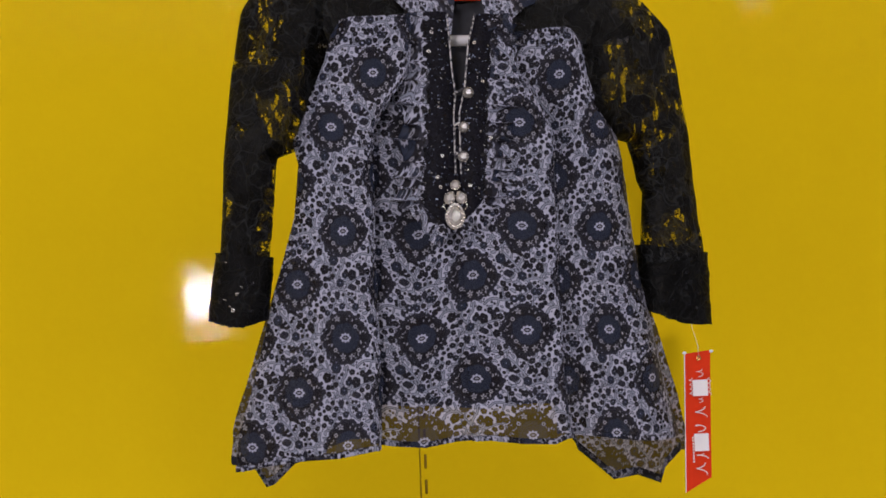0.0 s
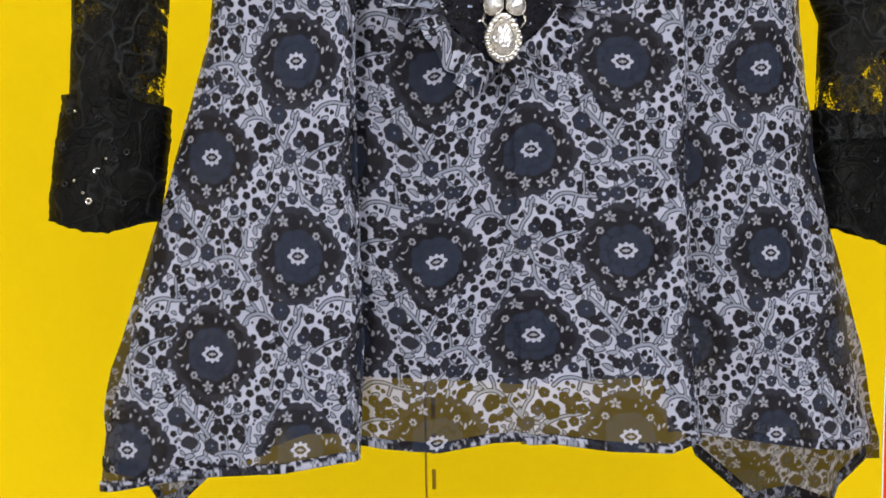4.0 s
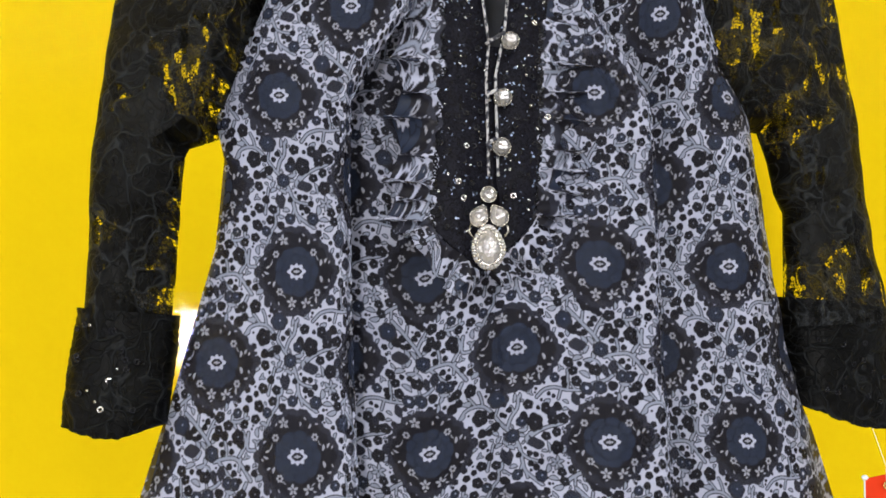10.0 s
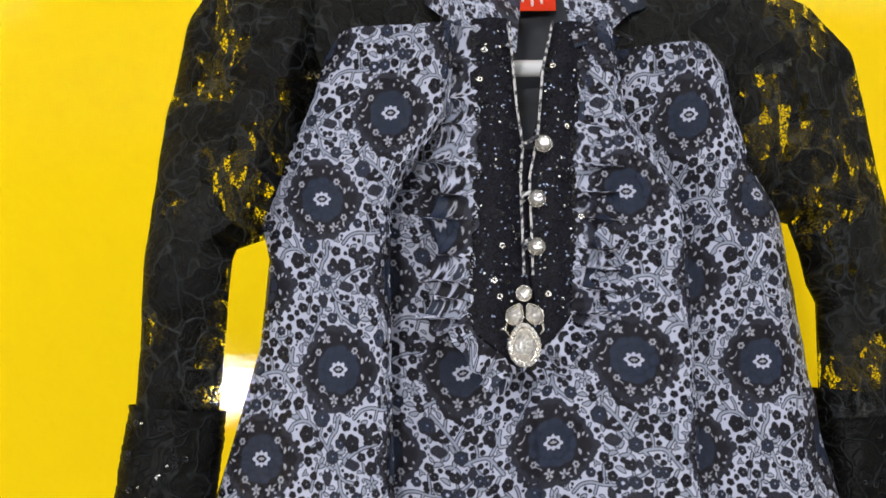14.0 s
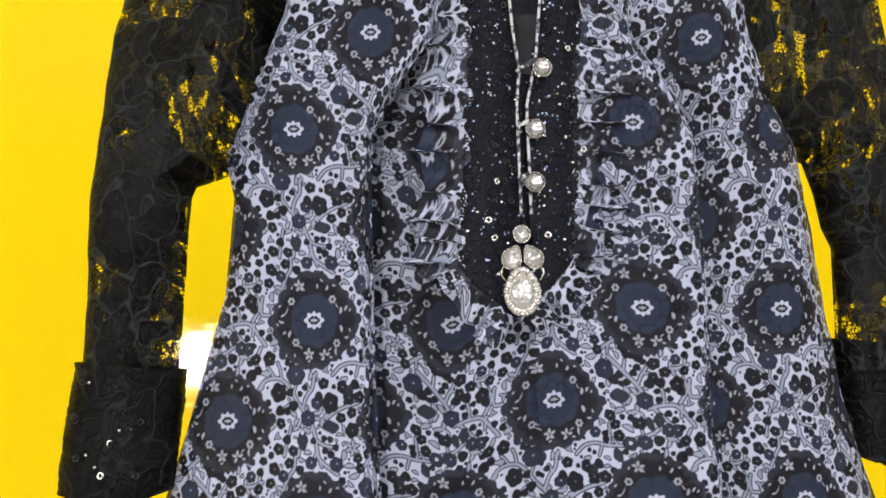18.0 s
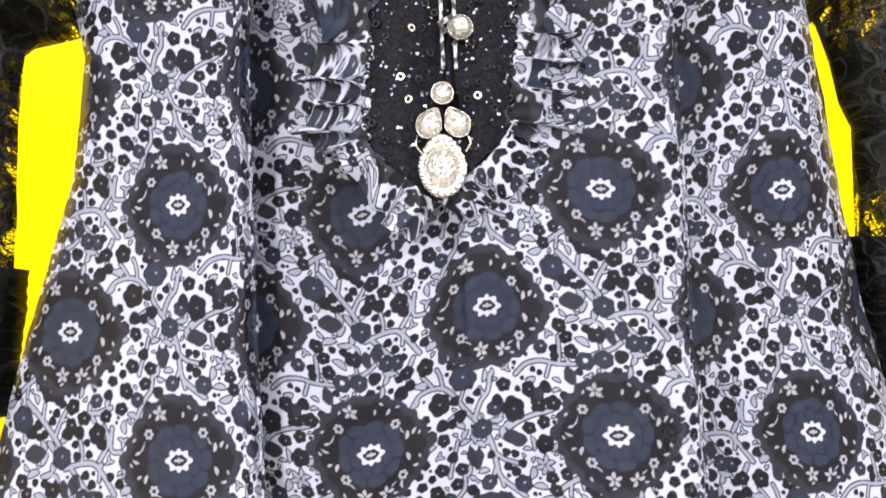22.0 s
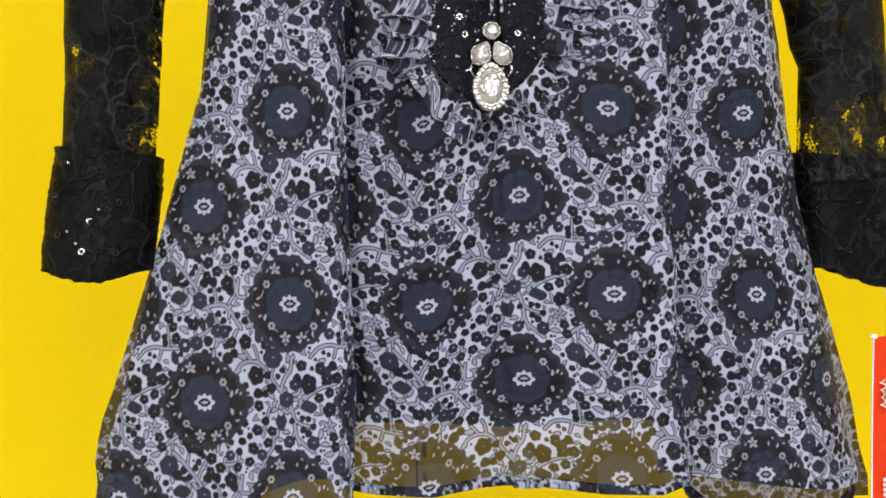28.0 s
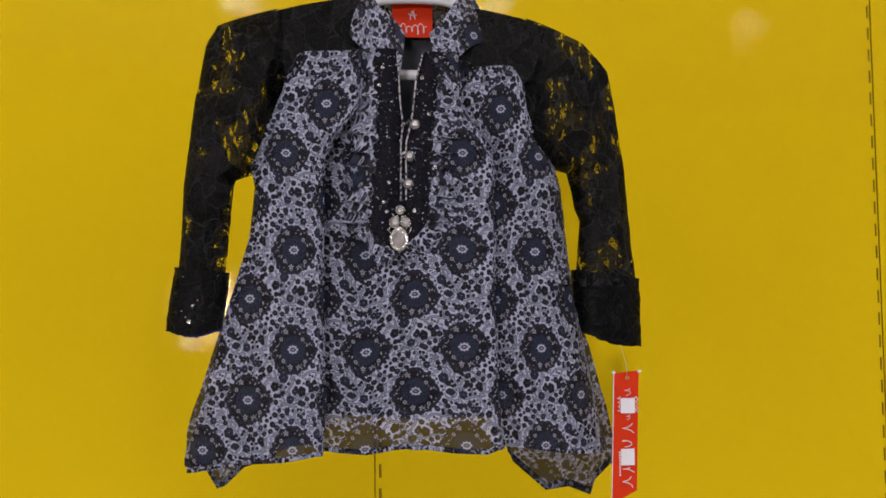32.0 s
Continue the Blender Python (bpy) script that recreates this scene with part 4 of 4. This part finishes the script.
left_cuff = cuff("left_cuff", (-0.0635, 1.577), (-0.0235, 1.5725), (-0.0695, 1.5305), (-0.028, 1.529), 51, 0.545)
right_cuff = cuff("right_cuff", (0.2480, 1.574), (0.3035, 1.566), (0.2485, 1.5262), (0.3042, 1.5118), 52, 0.570)

# collar: an upright band of the printed cloth, dipping to the open front
n_s, n_v = 420, 70
phi, v = np.meshgrid(np.radians(np.linspace(-165, 165, n_s)), np.linspace(0, 1, n_v), indexing="ij")
deg = np.degrees(np.abs(phi))
z0 = np.interp(deg, [0, 60, 90, 125, 165], [1.780, 1.776, 1.768, 1.750, 1.728])
z1 = np.interp(deg, [0, 60, 90, 125, 165], [1.813, 1.814, 1.808, 1.786, 1.757])
rx = 0.0605 - 0.018 * v
x = 0.1205 + rx * np.sin(phi) * np.where(deg > 90, 0.96 - (deg - 90) / 68 * 0.10, 1)
y = 0.560 + (0.030 - 0.004 * v) * np.cos(phi) + 0.0012 * ripple(phi * 0.05, v * 0.03, 120, 61)
z = z0 + v * (z1 - z0) + 0.0015 * np.sin(phi * 9)
part("collar", sheet("collar", np.stack([x, y, z], -1), cloth(x * 1.2, z, 0.1, 1.5, 0.066, seed=62)), CHIFFON_LINED, tunic, "upright collar of printed chiffon")

# placket: two black sequinned strips meeting below the open neck
def strip(name, left, right, z0, z1, y0, seed):
    v, u = np.meshgrid(np.linspace(0, 1, 150), np.linspace(0, 1, 30), indexing="ij")
    z = z0 + v * (z1 - z0)
    x = left(z) + u * (right(z) - left(z))
    x = x + 0.0011 * ripple(z, 0.3 * x, 260, seed) * np.where(u > 0.5, u, 1 - u) * (name != "under_placket")
    zz = np.maximum(z, 1.5858 + 0.95 * np.abs(x - 0.103))
    y = y0 - 0.0025 * np.sin(u * math.pi) + 0.0007 * ripple(x, zz, 260, seed)
    return part(name, sheet(name, np.stack([x, y, zz], -1)), GLITTER, tunic, "black lace strip sewn with sequins")


pl = lambda z: prof(z, (1.585, 0.081), (1.605, 0.0805), (1.632, 0.083), (1.683, 0.088), (1.745, 0.087))
pm_l = lambda z: prof(z, (1.58, 0.1062), (1.67, 0.1068), (1.685, 0.1085), (1.703, 0.1065), (1.745, 0.1045))
pm_r = lambda z: prof(z, (1.58, 0.1100), (1.67, 0.1108), (1.69, 0.1155), (1.72, 0.1190), (1.745, 0.1255))
pr = lambda z: prof(z, (1.585, 0.1255), (1.605, 0.1265), (1.64, 0.130), (1.69, 0.133), (1.745, 0.1405))
strip("left_placket", pl, pm_l, 1.585, 1.744, 0.5335, 71)
strip("right_placket", pm_r, pr, 1.585, 1.742, 0.5335, 72)
strip("under_placket", lambda z: pm_l(z) - 0.002, lambda z: np.minimum(pm_r(z), 0.113) + 0.002, 1.585, 1.684, 0.5375, 73)
for edge in (pm_l, pm_r):
    zz = np.linspace(1.627, 1.742, 60)
    part("piping", tube([(edge(q), 0.5312, q) for q in zz], 0.00062, 6), PIPING, tunic, "flecked white piping on the opening's edge")


# ruffles: gathered frills of the printed cloth round the placket
def ruffle(name, keys, width, waves, seed, flip):
    pts = curve_points(keys, 340)
    tang = np.gradient(pts, axis=0)
    tang /= np.linalg.norm(tang, axis=1)[:, None]
    nor = np.stack([-tang[:, 1], tang[:, 0]], -1) * flip
    s = np.linspace(0, 1, 340)[:, None]
    w = np.linspace(0, 1, 46)[None]
    amp = w**0.8
    ph = waves * 2 * np.pi * s + 0.8 * np.sin(s * 23 + seed)
    wid = width * (0.85 + 0.18 * np.sin(ph * 0.5 + seed) + 0.06 * np.sin(ph))
    x = pts[:, :1] + nor[:, :1] * w * wid + tang[:, :1] * amp * (0.0032 if waves > 5 else 0.0016) * np.cos(ph)
    z = pts[:, 1:] + nor[:, 1:] * w * wid + tang[:, 1:] * amp * 0.0032 * np.cos(ph)
    if waves > 5:
        x = x - nor[:, :1] * (1 - w) ** 2 * (0.0014 + 0.0013 * np.sin(s * 47 + seed) + 0.0008 * np.sin(s * 113))
    y = 0.5345 - 0.0022 - 0.0034 * amp * np.sin(ph) + 0.003 * w - 0.0008 * ripple(x, z, 420, seed)
    c = cloth(x + 0.0035 * amp * np.sin(ph + 1), z + 0.004 * amp * np.cos(ph), 0.09 + 0.013 * seed, 1.613 if waves > 5 else 1.578, 0.070, seed=seed)
    part(name, sheet(name, np.stack([x, y, z], -1), c), CHIFFON_LINED, tunic, "gathered frill of printed chiffon")


ruffle("left_ruffle", [(0.089, 1.741), (0.0885, 1.70), (0.086, 1.66), (0.083, 1.625), (0.081, 1.605)], 0.0205, 11, 1, -1)
ruffle("right_ruffle", [(0.140, 1.739), (0.134, 1.70), (0.1315, 1.66), (0.129, 1.63), (0.1265, 1.607)], 0.0215, 11, 2, 1)
ruffle("lower_ruffle", [(0.081, 1.611), (0.085, 1.602), (0.0945, 1.594), (0.1035, 1.587)], 0.0155, 1.7, 3, -1)
ruffle("lower_ruffle", [(0.1035, 1.587), (0.112, 1.594), (0.121, 1.602), (0.1275, 1.611)], 0.0140, 2.0, 4, -1)

# ---------------------------------------------------------------- sequins, buttons, pendant
def ring_mesh(name, r, t, mat, seg=12, sides=5):
    bm = bmesh.new()
    rings = []
    for a in np.linspace(0, 2 * math.pi, seg, endpoint=False):
        rings.append([bm.verts.new(((r + t * math.cos(b)) * math.cos(a), 0.6 * t * math.sin(b), (r + t * math.cos(b)) * math.sin(a))) for b in np.linspace(0, 2 * math.pi, sides, endpoint=False)])
    for i in range(seg):
        for j in range(sides):
            bm.faces.new((rings[i][j], rings[i][(j + 1) % sides], rings[(i + 1) % seg][(j + 1) % sides], rings[(i + 1) % seg][j])).smooth = True
    bmesh.ops.recalc_face_normals(bm, faces=bm.faces)
    me = bpy.data.meshes.new(name)
    bm.to_mesh(me), bm.free()
    me.materials.append(mat)
    return me


SEQUIN = ring_mesh("sequin", 0.0010, 0.00048, BLACK_NYLON)
RIM = ring_mesh("sequin", 0.0009, 0.0005, BLACK_NYLON)
# silver ring that stands in for a glint on the black sequins
GLINT = ring_mesh("sequin", 0.0010, 0.00050, GLINT_METAL)


def sew(me, x, y, z, rng, parent=tunic, lean=0.5):
    ob = new("sequin", me)
    ob.parent = parent
    ob.matrix_basis = Matrix.Translation((x, y, z)) @ Euler((rng.uniform(-lean, lean), rng.uniform(0, 3), rng.uniform(-lean, lean))).to_matrix().to_4x4()
    return ob


rng = np.random.RandomState(17)
done, tries = [], 0
while len(done) < 120 and tries < 6000:
    tries += 1
    z = rng.uniform(1.592, 1.738)
    a, b = (pl(z), pm_l(z)) if rng.rand() < 0.5 else (pm_r(z), pr(z))
    x = rng.uniform(a + 0.002, b - 0.002)
    if z < 1.5905 + 0.95 * abs(x - 0.103) or any((x - p) ** 2 + (z - q) ** 2 < 0.0028**2 for p, q in done):
        continue
    done.append((x, z))
    sew(SEQUIN, x, 0.5312 + rng.uniform(-0.0004, 0.0006), z, rng)
for x, z in ((0.093, 1.7285), (0.0905, 1.7150), (0.1235, 1.7210), (0.1285, 1.693), (0.0955, 1.618), (0.0975, 1.640), (0.1165, 1.6185), (0.1325, 1.652), (0.0935, 1.625)):
    sew(GLINT, x, 0.5306, z, rng)
for edge, side in ((pl, 1), (pr, -1)):
    for z in np.arange(1.607, 1.738, 0.0027):
        sew(RIM, edge(z) + side * 0.0013 + rng.uniform(-0.0004, 0.0004), 0.5325, z, rng)
# tiny silver rings added as bright specks on the placket
GLINT_BEAD = ring_mesh("glint_bead", 0.00035, 0.00032, GLINT_METAL, 8, 4)
for k in range(46):
    z = rng.uniform(1.60, 1.738)
    a, b = (pl(z), pm_l(z)) if rng.rand() < 0.4 else (pm_r(z), pr(z))
    x = rng.uniform(a + 0.001, b - 0.001)
    if z > 1.592 + 0.95 * abs(x - 0.103):
        sew(GLINT_BEAD, x, 0.5306, z, rng, tunic, 0.9).name = "glint_bead"
# glints on the left cuff, made as silver rings
for x, z, mesh in ((-0.0545, 1.5695, GLINT_BEAD), (-0.0472, 1.5475, GLINT), (-0.0505, 1.5365, GLINT), (-0.0525, 1.5395, GLINT_BEAD), (-0.0440, 1.5520, GLINT_BEAD), (-0.0555, 1.5440, GLINT_BEAD)):
    sew(mesh, x, 0.5292, z, rng)
for k in range(16):
    sew(SEQUIN, rng.uniform(-0.060, -0.036), 0.5300, rng.uniform(1.533, 1.572), rng)
    sew(SEQUIN, rng.uniform(0.257, 0.293), 0.5550, rng.uniform(1.523, 1.562), rng)


def gem(r, height, sides=10, stretch=1.0, point=0.0):
    """A cut stone lying in the x-z plane, its table towards -y."""
    bm = bmesh.new()
    prev = None
    for k, (rr, hh) in enumerate(((1.0, 0.0), (0.97, 0.25), (0.80, 0.65), (0.55, 1.0))):
        ring = []
        for j in range(sides):
            a = 2 * math.pi * (j + 0.5 * (k % 2)) / sides
            ca, sa = math.cos(a), math.sin(a)
            narrow = 1 - point * max(0, sa)
            ring.append(bm.verts.new((r * rr * ca * narrow, -height * hh, r * rr * sa * stretch)))
        if prev:
            for j in range(sides):
                if k % 2:
                    bm.faces.new((prev[j], prev[(j + 1) % sides], ring[j]))
                    bm.faces.new((prev[(j + 1) % sides], ring[(j + 1) % sides], ring[j]))
                else:
                    bm.faces.new((prev[j], prev[(j + 1) % sides], ring[(j + 1) % sides]))
                    bm.faces.new((prev[j], ring[(j + 1) % sides], ring[j]))
        prev = ring
    bm.faces.new(prev)
    bmesh.ops.recalc_face_normals(bm, faces=bm.faces)
    return bm


def bezel(r, depth, thick_, stretch=1.0, point=0.0, n=28):
    """A raised metal rim with a floor, round or drop-shaped."""
    bm = bmesh.new()
    prof_ = ((1.0, 0.0), (1.0, -depth), (1 - thick_ * 0.5, -depth * 1.12), (1 - thick_, -depth), (1 - thick_, -depth * 0.4), (0.05, -depth * 0.4))
    prev = None
    for rr, yy in prof_:
        ring = []
        for j in range(n):
            a = 2 * math.pi * j / n
            narrow = 1 - point * max(0, math.sin(a))
            ring.append(bm.verts.new((r * rr * math.cos(a) * narrow, yy, r * rr * math.sin(a) * stretch)))
        if prev:
            for j in range(n):
                bm.faces.new((prev[j], prev[(j + 1) % n], ring[(j + 1) % n], ring[j])).smooth = True
        prev = ring
    bm.faces.new(prev)
    bmesh.ops.recalc_face_normals(bm, faces=bm.faces)
    return bm


button = None
for bx, bz in ((0.1172, 1.6845), (0.1132, 1.6600), (0.1120, 1.6390)):
    bt = part("button", bezel(0.0039, 0.0018, 0.06), SILVER, tunic, "round silver button set with a clear crystal")
    bt.location = (bx, 0.5300, bz)
    st = part("crystal", gem(0.0037, 0.0034, 12), CRYSTAL, bt, "clear cut crystal")
    st.location = (0, -0.0012, 0)
    lp = part("loop", tube([(0.1072, 0.5305, bz - 0.001), (bx - 0.006, 0.5290, bz + 0.0015), (bx - 0.002, 0.5282, bz + 0.0035)], 0.0009, 6), PIPING, tunic, "small fabric button loop")

pend = part("pendant", bezel(0.0072, 0.0022, 0.40, 1.32, 0.22, 36), SILVER, tunic, "drop-shaped rhinestone pendant")
pend.location = (0.1047, 0.5290, 1.5968)
part("centre_crystal", gem(0.0056, 0.0040, 16, 1.34, 0.25), CRYSTAL, pend, "large clear drop crystal").location = (0, -0.0012, 0)
small = bpy.data.meshes.new("rhinestone")
g = gem(0.00105, 0.0011, 8)
g.to_mesh(small), g.free()
small.materials.append(CRYSTAL)
for k in range(22):
    a = 2 * math.pi * k / 22
    o = new("rhinestone", small)
    o.parent, o.location = pend, (0.0064 * math.cos(a) * (1 - 0.22 * max(0, math.sin(a))), -0.0020, 0.0064 * 1.32 * math.sin(a))
top = part("top_stone", bezel(0.0035, 0.0020, 0.12), SILVER, tunic, "small round crystal above the pendant")
top.location = (0.1056, 0.5295, 1.6188)
part("crystal", gem(0.0033, 0.0028, 10), CRYSTAL, top).location = (0, -0.001, 0)
for sx in (-1, 1):
    lf = part("leaf_stone", bezel(0.0040, 0.0015, 0.06, 1.25, 0.45), SILVER, tunic, "leaf-shaped crystal setting")
    lf.matrix_basis = pose(0.1055 + sx * 0.0040, 0.5293, 1.6100, 0, sx * -28, 0)
    part("crystal", gem(0.0038, 0.0028, 10, 1.25, 0.45), CRYSTAL, lf).location = (0, -0.001, 0)
    part("hook_wire", tube([(0.1053 + sx * 0.0075, 0.529, 1.6065), (0.1053 + sx * 0.0083, 0.5285, 1.6035), (0.1053 + sx * 0.0066, 0.529, 1.601)], 0.0004, 5), SILVER, tunic)

# ---------------------------------------------------------------- labels
def strokes(parent, lines, mat, y, r=0.00045, name="lettering"):
    for line in lines:
        pts = curve_points([(a, b) for a, b in line], 3 * len(line))
        part(name, tube([(a, y, b) for a, b in pts], r, 5), mat, parent)


neck_label = part("neck_label", boxed((0.1030, 0.5795, 1.7675), (0.1365, 0.5803, 1.7960), 0.0002), RED_CARD, tunic, "red woven neck label with pale script ornament")
def flourish(x0, z0, length, size, turns, upright=False, phase=0.0):
    """A looping ornamental line, along x or downwards."""
    out = []
    for k in range(int(turns * 8) + 1):
        t = k / 8
        along, across = length * t / turns + 0.4 * size * math.sin(2 * math.pi * t + phase), size * math.cos(2 * math.pi * t + phase) * (1 + 0.4 * math.sin(t * 2.1))
        out.append((x0 + across, z0 - along) if upright else (x0 + along, z0 + across))
    return out


strokes(neck_label, [flourish(0.1075, 1.7745, 0.024, 0.0034, 5), flourish(0.1165, 1.7850, 0.007, 0.0022, 2), flourish(0.1200, 1.7905, 0.006, 0.0012, 2, True)], WHITE_PRINT, 0.5793, 0.0004)

# ---------------------------------------------------------------- hanger
hanger = thing("hanger", "white plastic clothes hanger with a red sticker on its neck plate", "hanger")
bar = curve_points([(-0.015, 1.742), (0.04, 1.767), (0.078, 1.787), (0.094, 1.7945), (0.1225, 1.7965), (0.150, 1.7940), (0.166, 1.784), (0.20, 1.763), (0.248, 1.737)], 60)
part("shoulder_bar", tube([(a, 0.5665, b - 0.001) for a, b in bar], 0.0042, 10), WHITE_PLASTIC, hanger)
part("trouser_bar", tube([(-0.015, 0.5685, 1.733), (0.06, 0.5685, 1.733), (0.12, 0.5685, 1.733), (0.248, 0.5685, 1.733)], 0.0042, 10), WHITE_PLASTIC, hanger)
for hx, hz in ((-0.015, 1.742), (0.248, 1.737)):
    part("end_post", tube([(hx, 0.567, hz), (hx, 0.568, 1.733)], 0.004, 8), WHITE_PLASTIC, hanger)
for hx, lean in ((0.0985, -0.002), (0.1480, 0.002)):
    part("neck_post", tube([(hx, 0.5640, 1.7935), (hx + lean * 0.3, 0.5640, 1.815), (hx + lean, 0.5640, 1.838)], 0.0032, 8), WHITE_PLASTIC, hanger, "upright white neck post")
part("top_beam", tube([(0.0968, 0.5640, 1.8385), (0.1225, 0.5640, 1.8400), (0.1498, 0.5640, 1.8385)], 0.0036, 8), WHITE_PLASTIC, hanger)
part("backing_card", boxed((0.1010, 0.5603, 1.7975), (0.1455, 0.5612, 1.8225)), WHITE_STICKER, hanger, "white card behind the red sticker")
sticker = part("sticker", boxed((0.1025, 0.5592, 1.7990), (0.1435, 0.5599, 1.8185)), RED_CARD, hanger, "red brand sticker")
part("price_sticker", boxed((0.1165, 0.5586, 1.8010), (0.1365, 0.5591, 1.8105)), WHITE_STICKER, sticker, "blank white sticker")
strokes(sticker, [flourish(0.1070, 1.8105, 0.008, 0.0042, 1), flourish(0.1180, 1.8140, 0.020, 0.0022, 4)], WHITE_PRINT, 0.5590, 0.0005)
hook = curve_points([(0.1225, 1.840), (0.1225, 1.93), (0.1225, 1.962), (0.128, 1.978), (0.140, 1.982), (0.150, 1.972), (0.152, 1.962)], 40)
part("hook", tube([(a, 0.5635, b) for a, b in hook], 0.0018, 8), STEEL, hanger, "steel wire hook")
arm = thing("display_arm", "chromed steel arm hooked into the wall slots", "display arm")
part("rod", tube([(0.137, WALL_Y + 0.004, 1.9715), (0.137, 0.7, 1.9715), (0.137, 0.54, 1.9715), (0.137, 0.50, 1.976)], 0.0065, 12), STEEL, arm)
part("bracket", boxed((0.095, WALL_Y - 0.0035, 1.93), (0.148, WALL_Y - 0.0002, 2.0), 0.001), STEEL, arm)

# ---------------------------------------------------------------- hang tag
tag = thing("hang_tag", "long red card hang tag with pale ornament and white stickers", "tag")
tag.location = (0.0035, 0.011, -0.001)
bm = bmesh.new()
rows = 24
grid = []
for i in range(rows + 1):
    t = i / rows
    zc, sway = 1.4925 - 0.0985 * t, 0.0012 * math.sin(t * 4)
    xc = 0.2840 - 0.0038 * t
    grid.append([bm.verts.new((xc + s * 0.0112 + sway * 0.3, 0.545 + s * 0.003 + sway + d, zc + s * (0.0008 + 0.0036 * t))) for s, d in ((-1, 0), (-0.33, 0), (0.33, 0), (1, 0), (1, 0.0007), (-1, 0.0007))])
for i in range(rows):
    for j in range(6):
        bm.faces.new((grid[i][j], grid[i][(j + 1) % 6], grid[i + 1][(j + 1) % 6], grid[i + 1][j]))
bm.faces.new(grid[0]), bm.faces.new(grid[-1][::-1])
bmesh.ops.recalc_face_normals(bm, faces=bm.faces)
part("card", bm, RED_CARD, tag, "red printed card")
part("edge", tube([(0.2840 - 0.0113 - 0.0038 * t + 0.0004 * math.sin(t * 4), 0.5422 + 0.0012 * math.sin(t * 4), 1.4915 - 0.0985 * t - 0.0036 * t) for t in np.linspace(0, 1, 20)], 0.0004, 5), WHITE_STICKER, tag, "white cut edge")
part("eyelet", ring_mesh("eyelet", 0.0014, 0.0006, BRASS), None, tag, "small brass eyelet").location = (0.2840, 0.5436, 1.4880)
for kx, ky in ((0.2722, 0.541), (0.2955, 0.5475)):
    kb = bmesh.new()
    bmesh.ops.create_icosphere(kb, subdivisions=2, radius=0.0014, matrix=Matrix.Translation((kx, ky, 1.4925)) @ Matrix.Diagonal((1.2, 0.8, 0.9, 1)))
    part("corner_knob", kb, WHITE_PLASTIC, tag, "clear plastic corner clip")
part("thread", tube([(0.2840, 0.5440, 1.4885), (0.2835, 0.5425, 1.497), (0.2810, 0.5440, 1.508), (0.2800, 0.5490, 1.520)], 0.00012, 5), WHITE_PLASTIC, tag, "thin nylon thread")
part("sticker", boxed((0.2780, 0.5422, 1.4600), (0.2895, 0.5428, 1.4720)), WHITE_STICKER, tag, "blank white sticker")
part("sticker", boxed((0.2775, 0.5428, 1.4190), (0.2885, 0.5434, 1.4320)), WHITE_STICKER, tag, "blank white sticker")
strokes(tag, [
    flourish(0.2840, 1.4800, 0.006, 0.0018, 1.5, True),
    flourish(0.2768, 1.4735, 0.013, 0.0010, 4, True),
    flourish(0.2908, 1.4735, 0.013, 0.0010, 4, True, 1.0),
    flourish(0.2838, 1.4590, 0.004, 0.0012, 1.5, True),
], WHITE_PRINT, 0.5428, 0.00028)
strokes(tag, [
    flourish(0.2838, 1.4525, 0.009, 0.0036, 0.9, True, 0.4),
    flourish(0.2822, 1.4390, 0.005, 0.0030, 1.1, True, 2.0),
    flourish(0.2832, 1.4185, 0.006, 0.0036, 0.8, True, 1.2),
    flourish(0.2822, 1.4105, 0.009, 0.0030, 1.0, True, 0.2),
], WHITE_PRINT, 0.5428, 0.00042)
for k in range(9):
    zb = 1.4300 - 0.0022 * k
    part("print_bar", boxed((0.2757, 0.5424, zb - 0.0014), (0.2769, 0.5430, zb)), WHITE_PRINT, tag)
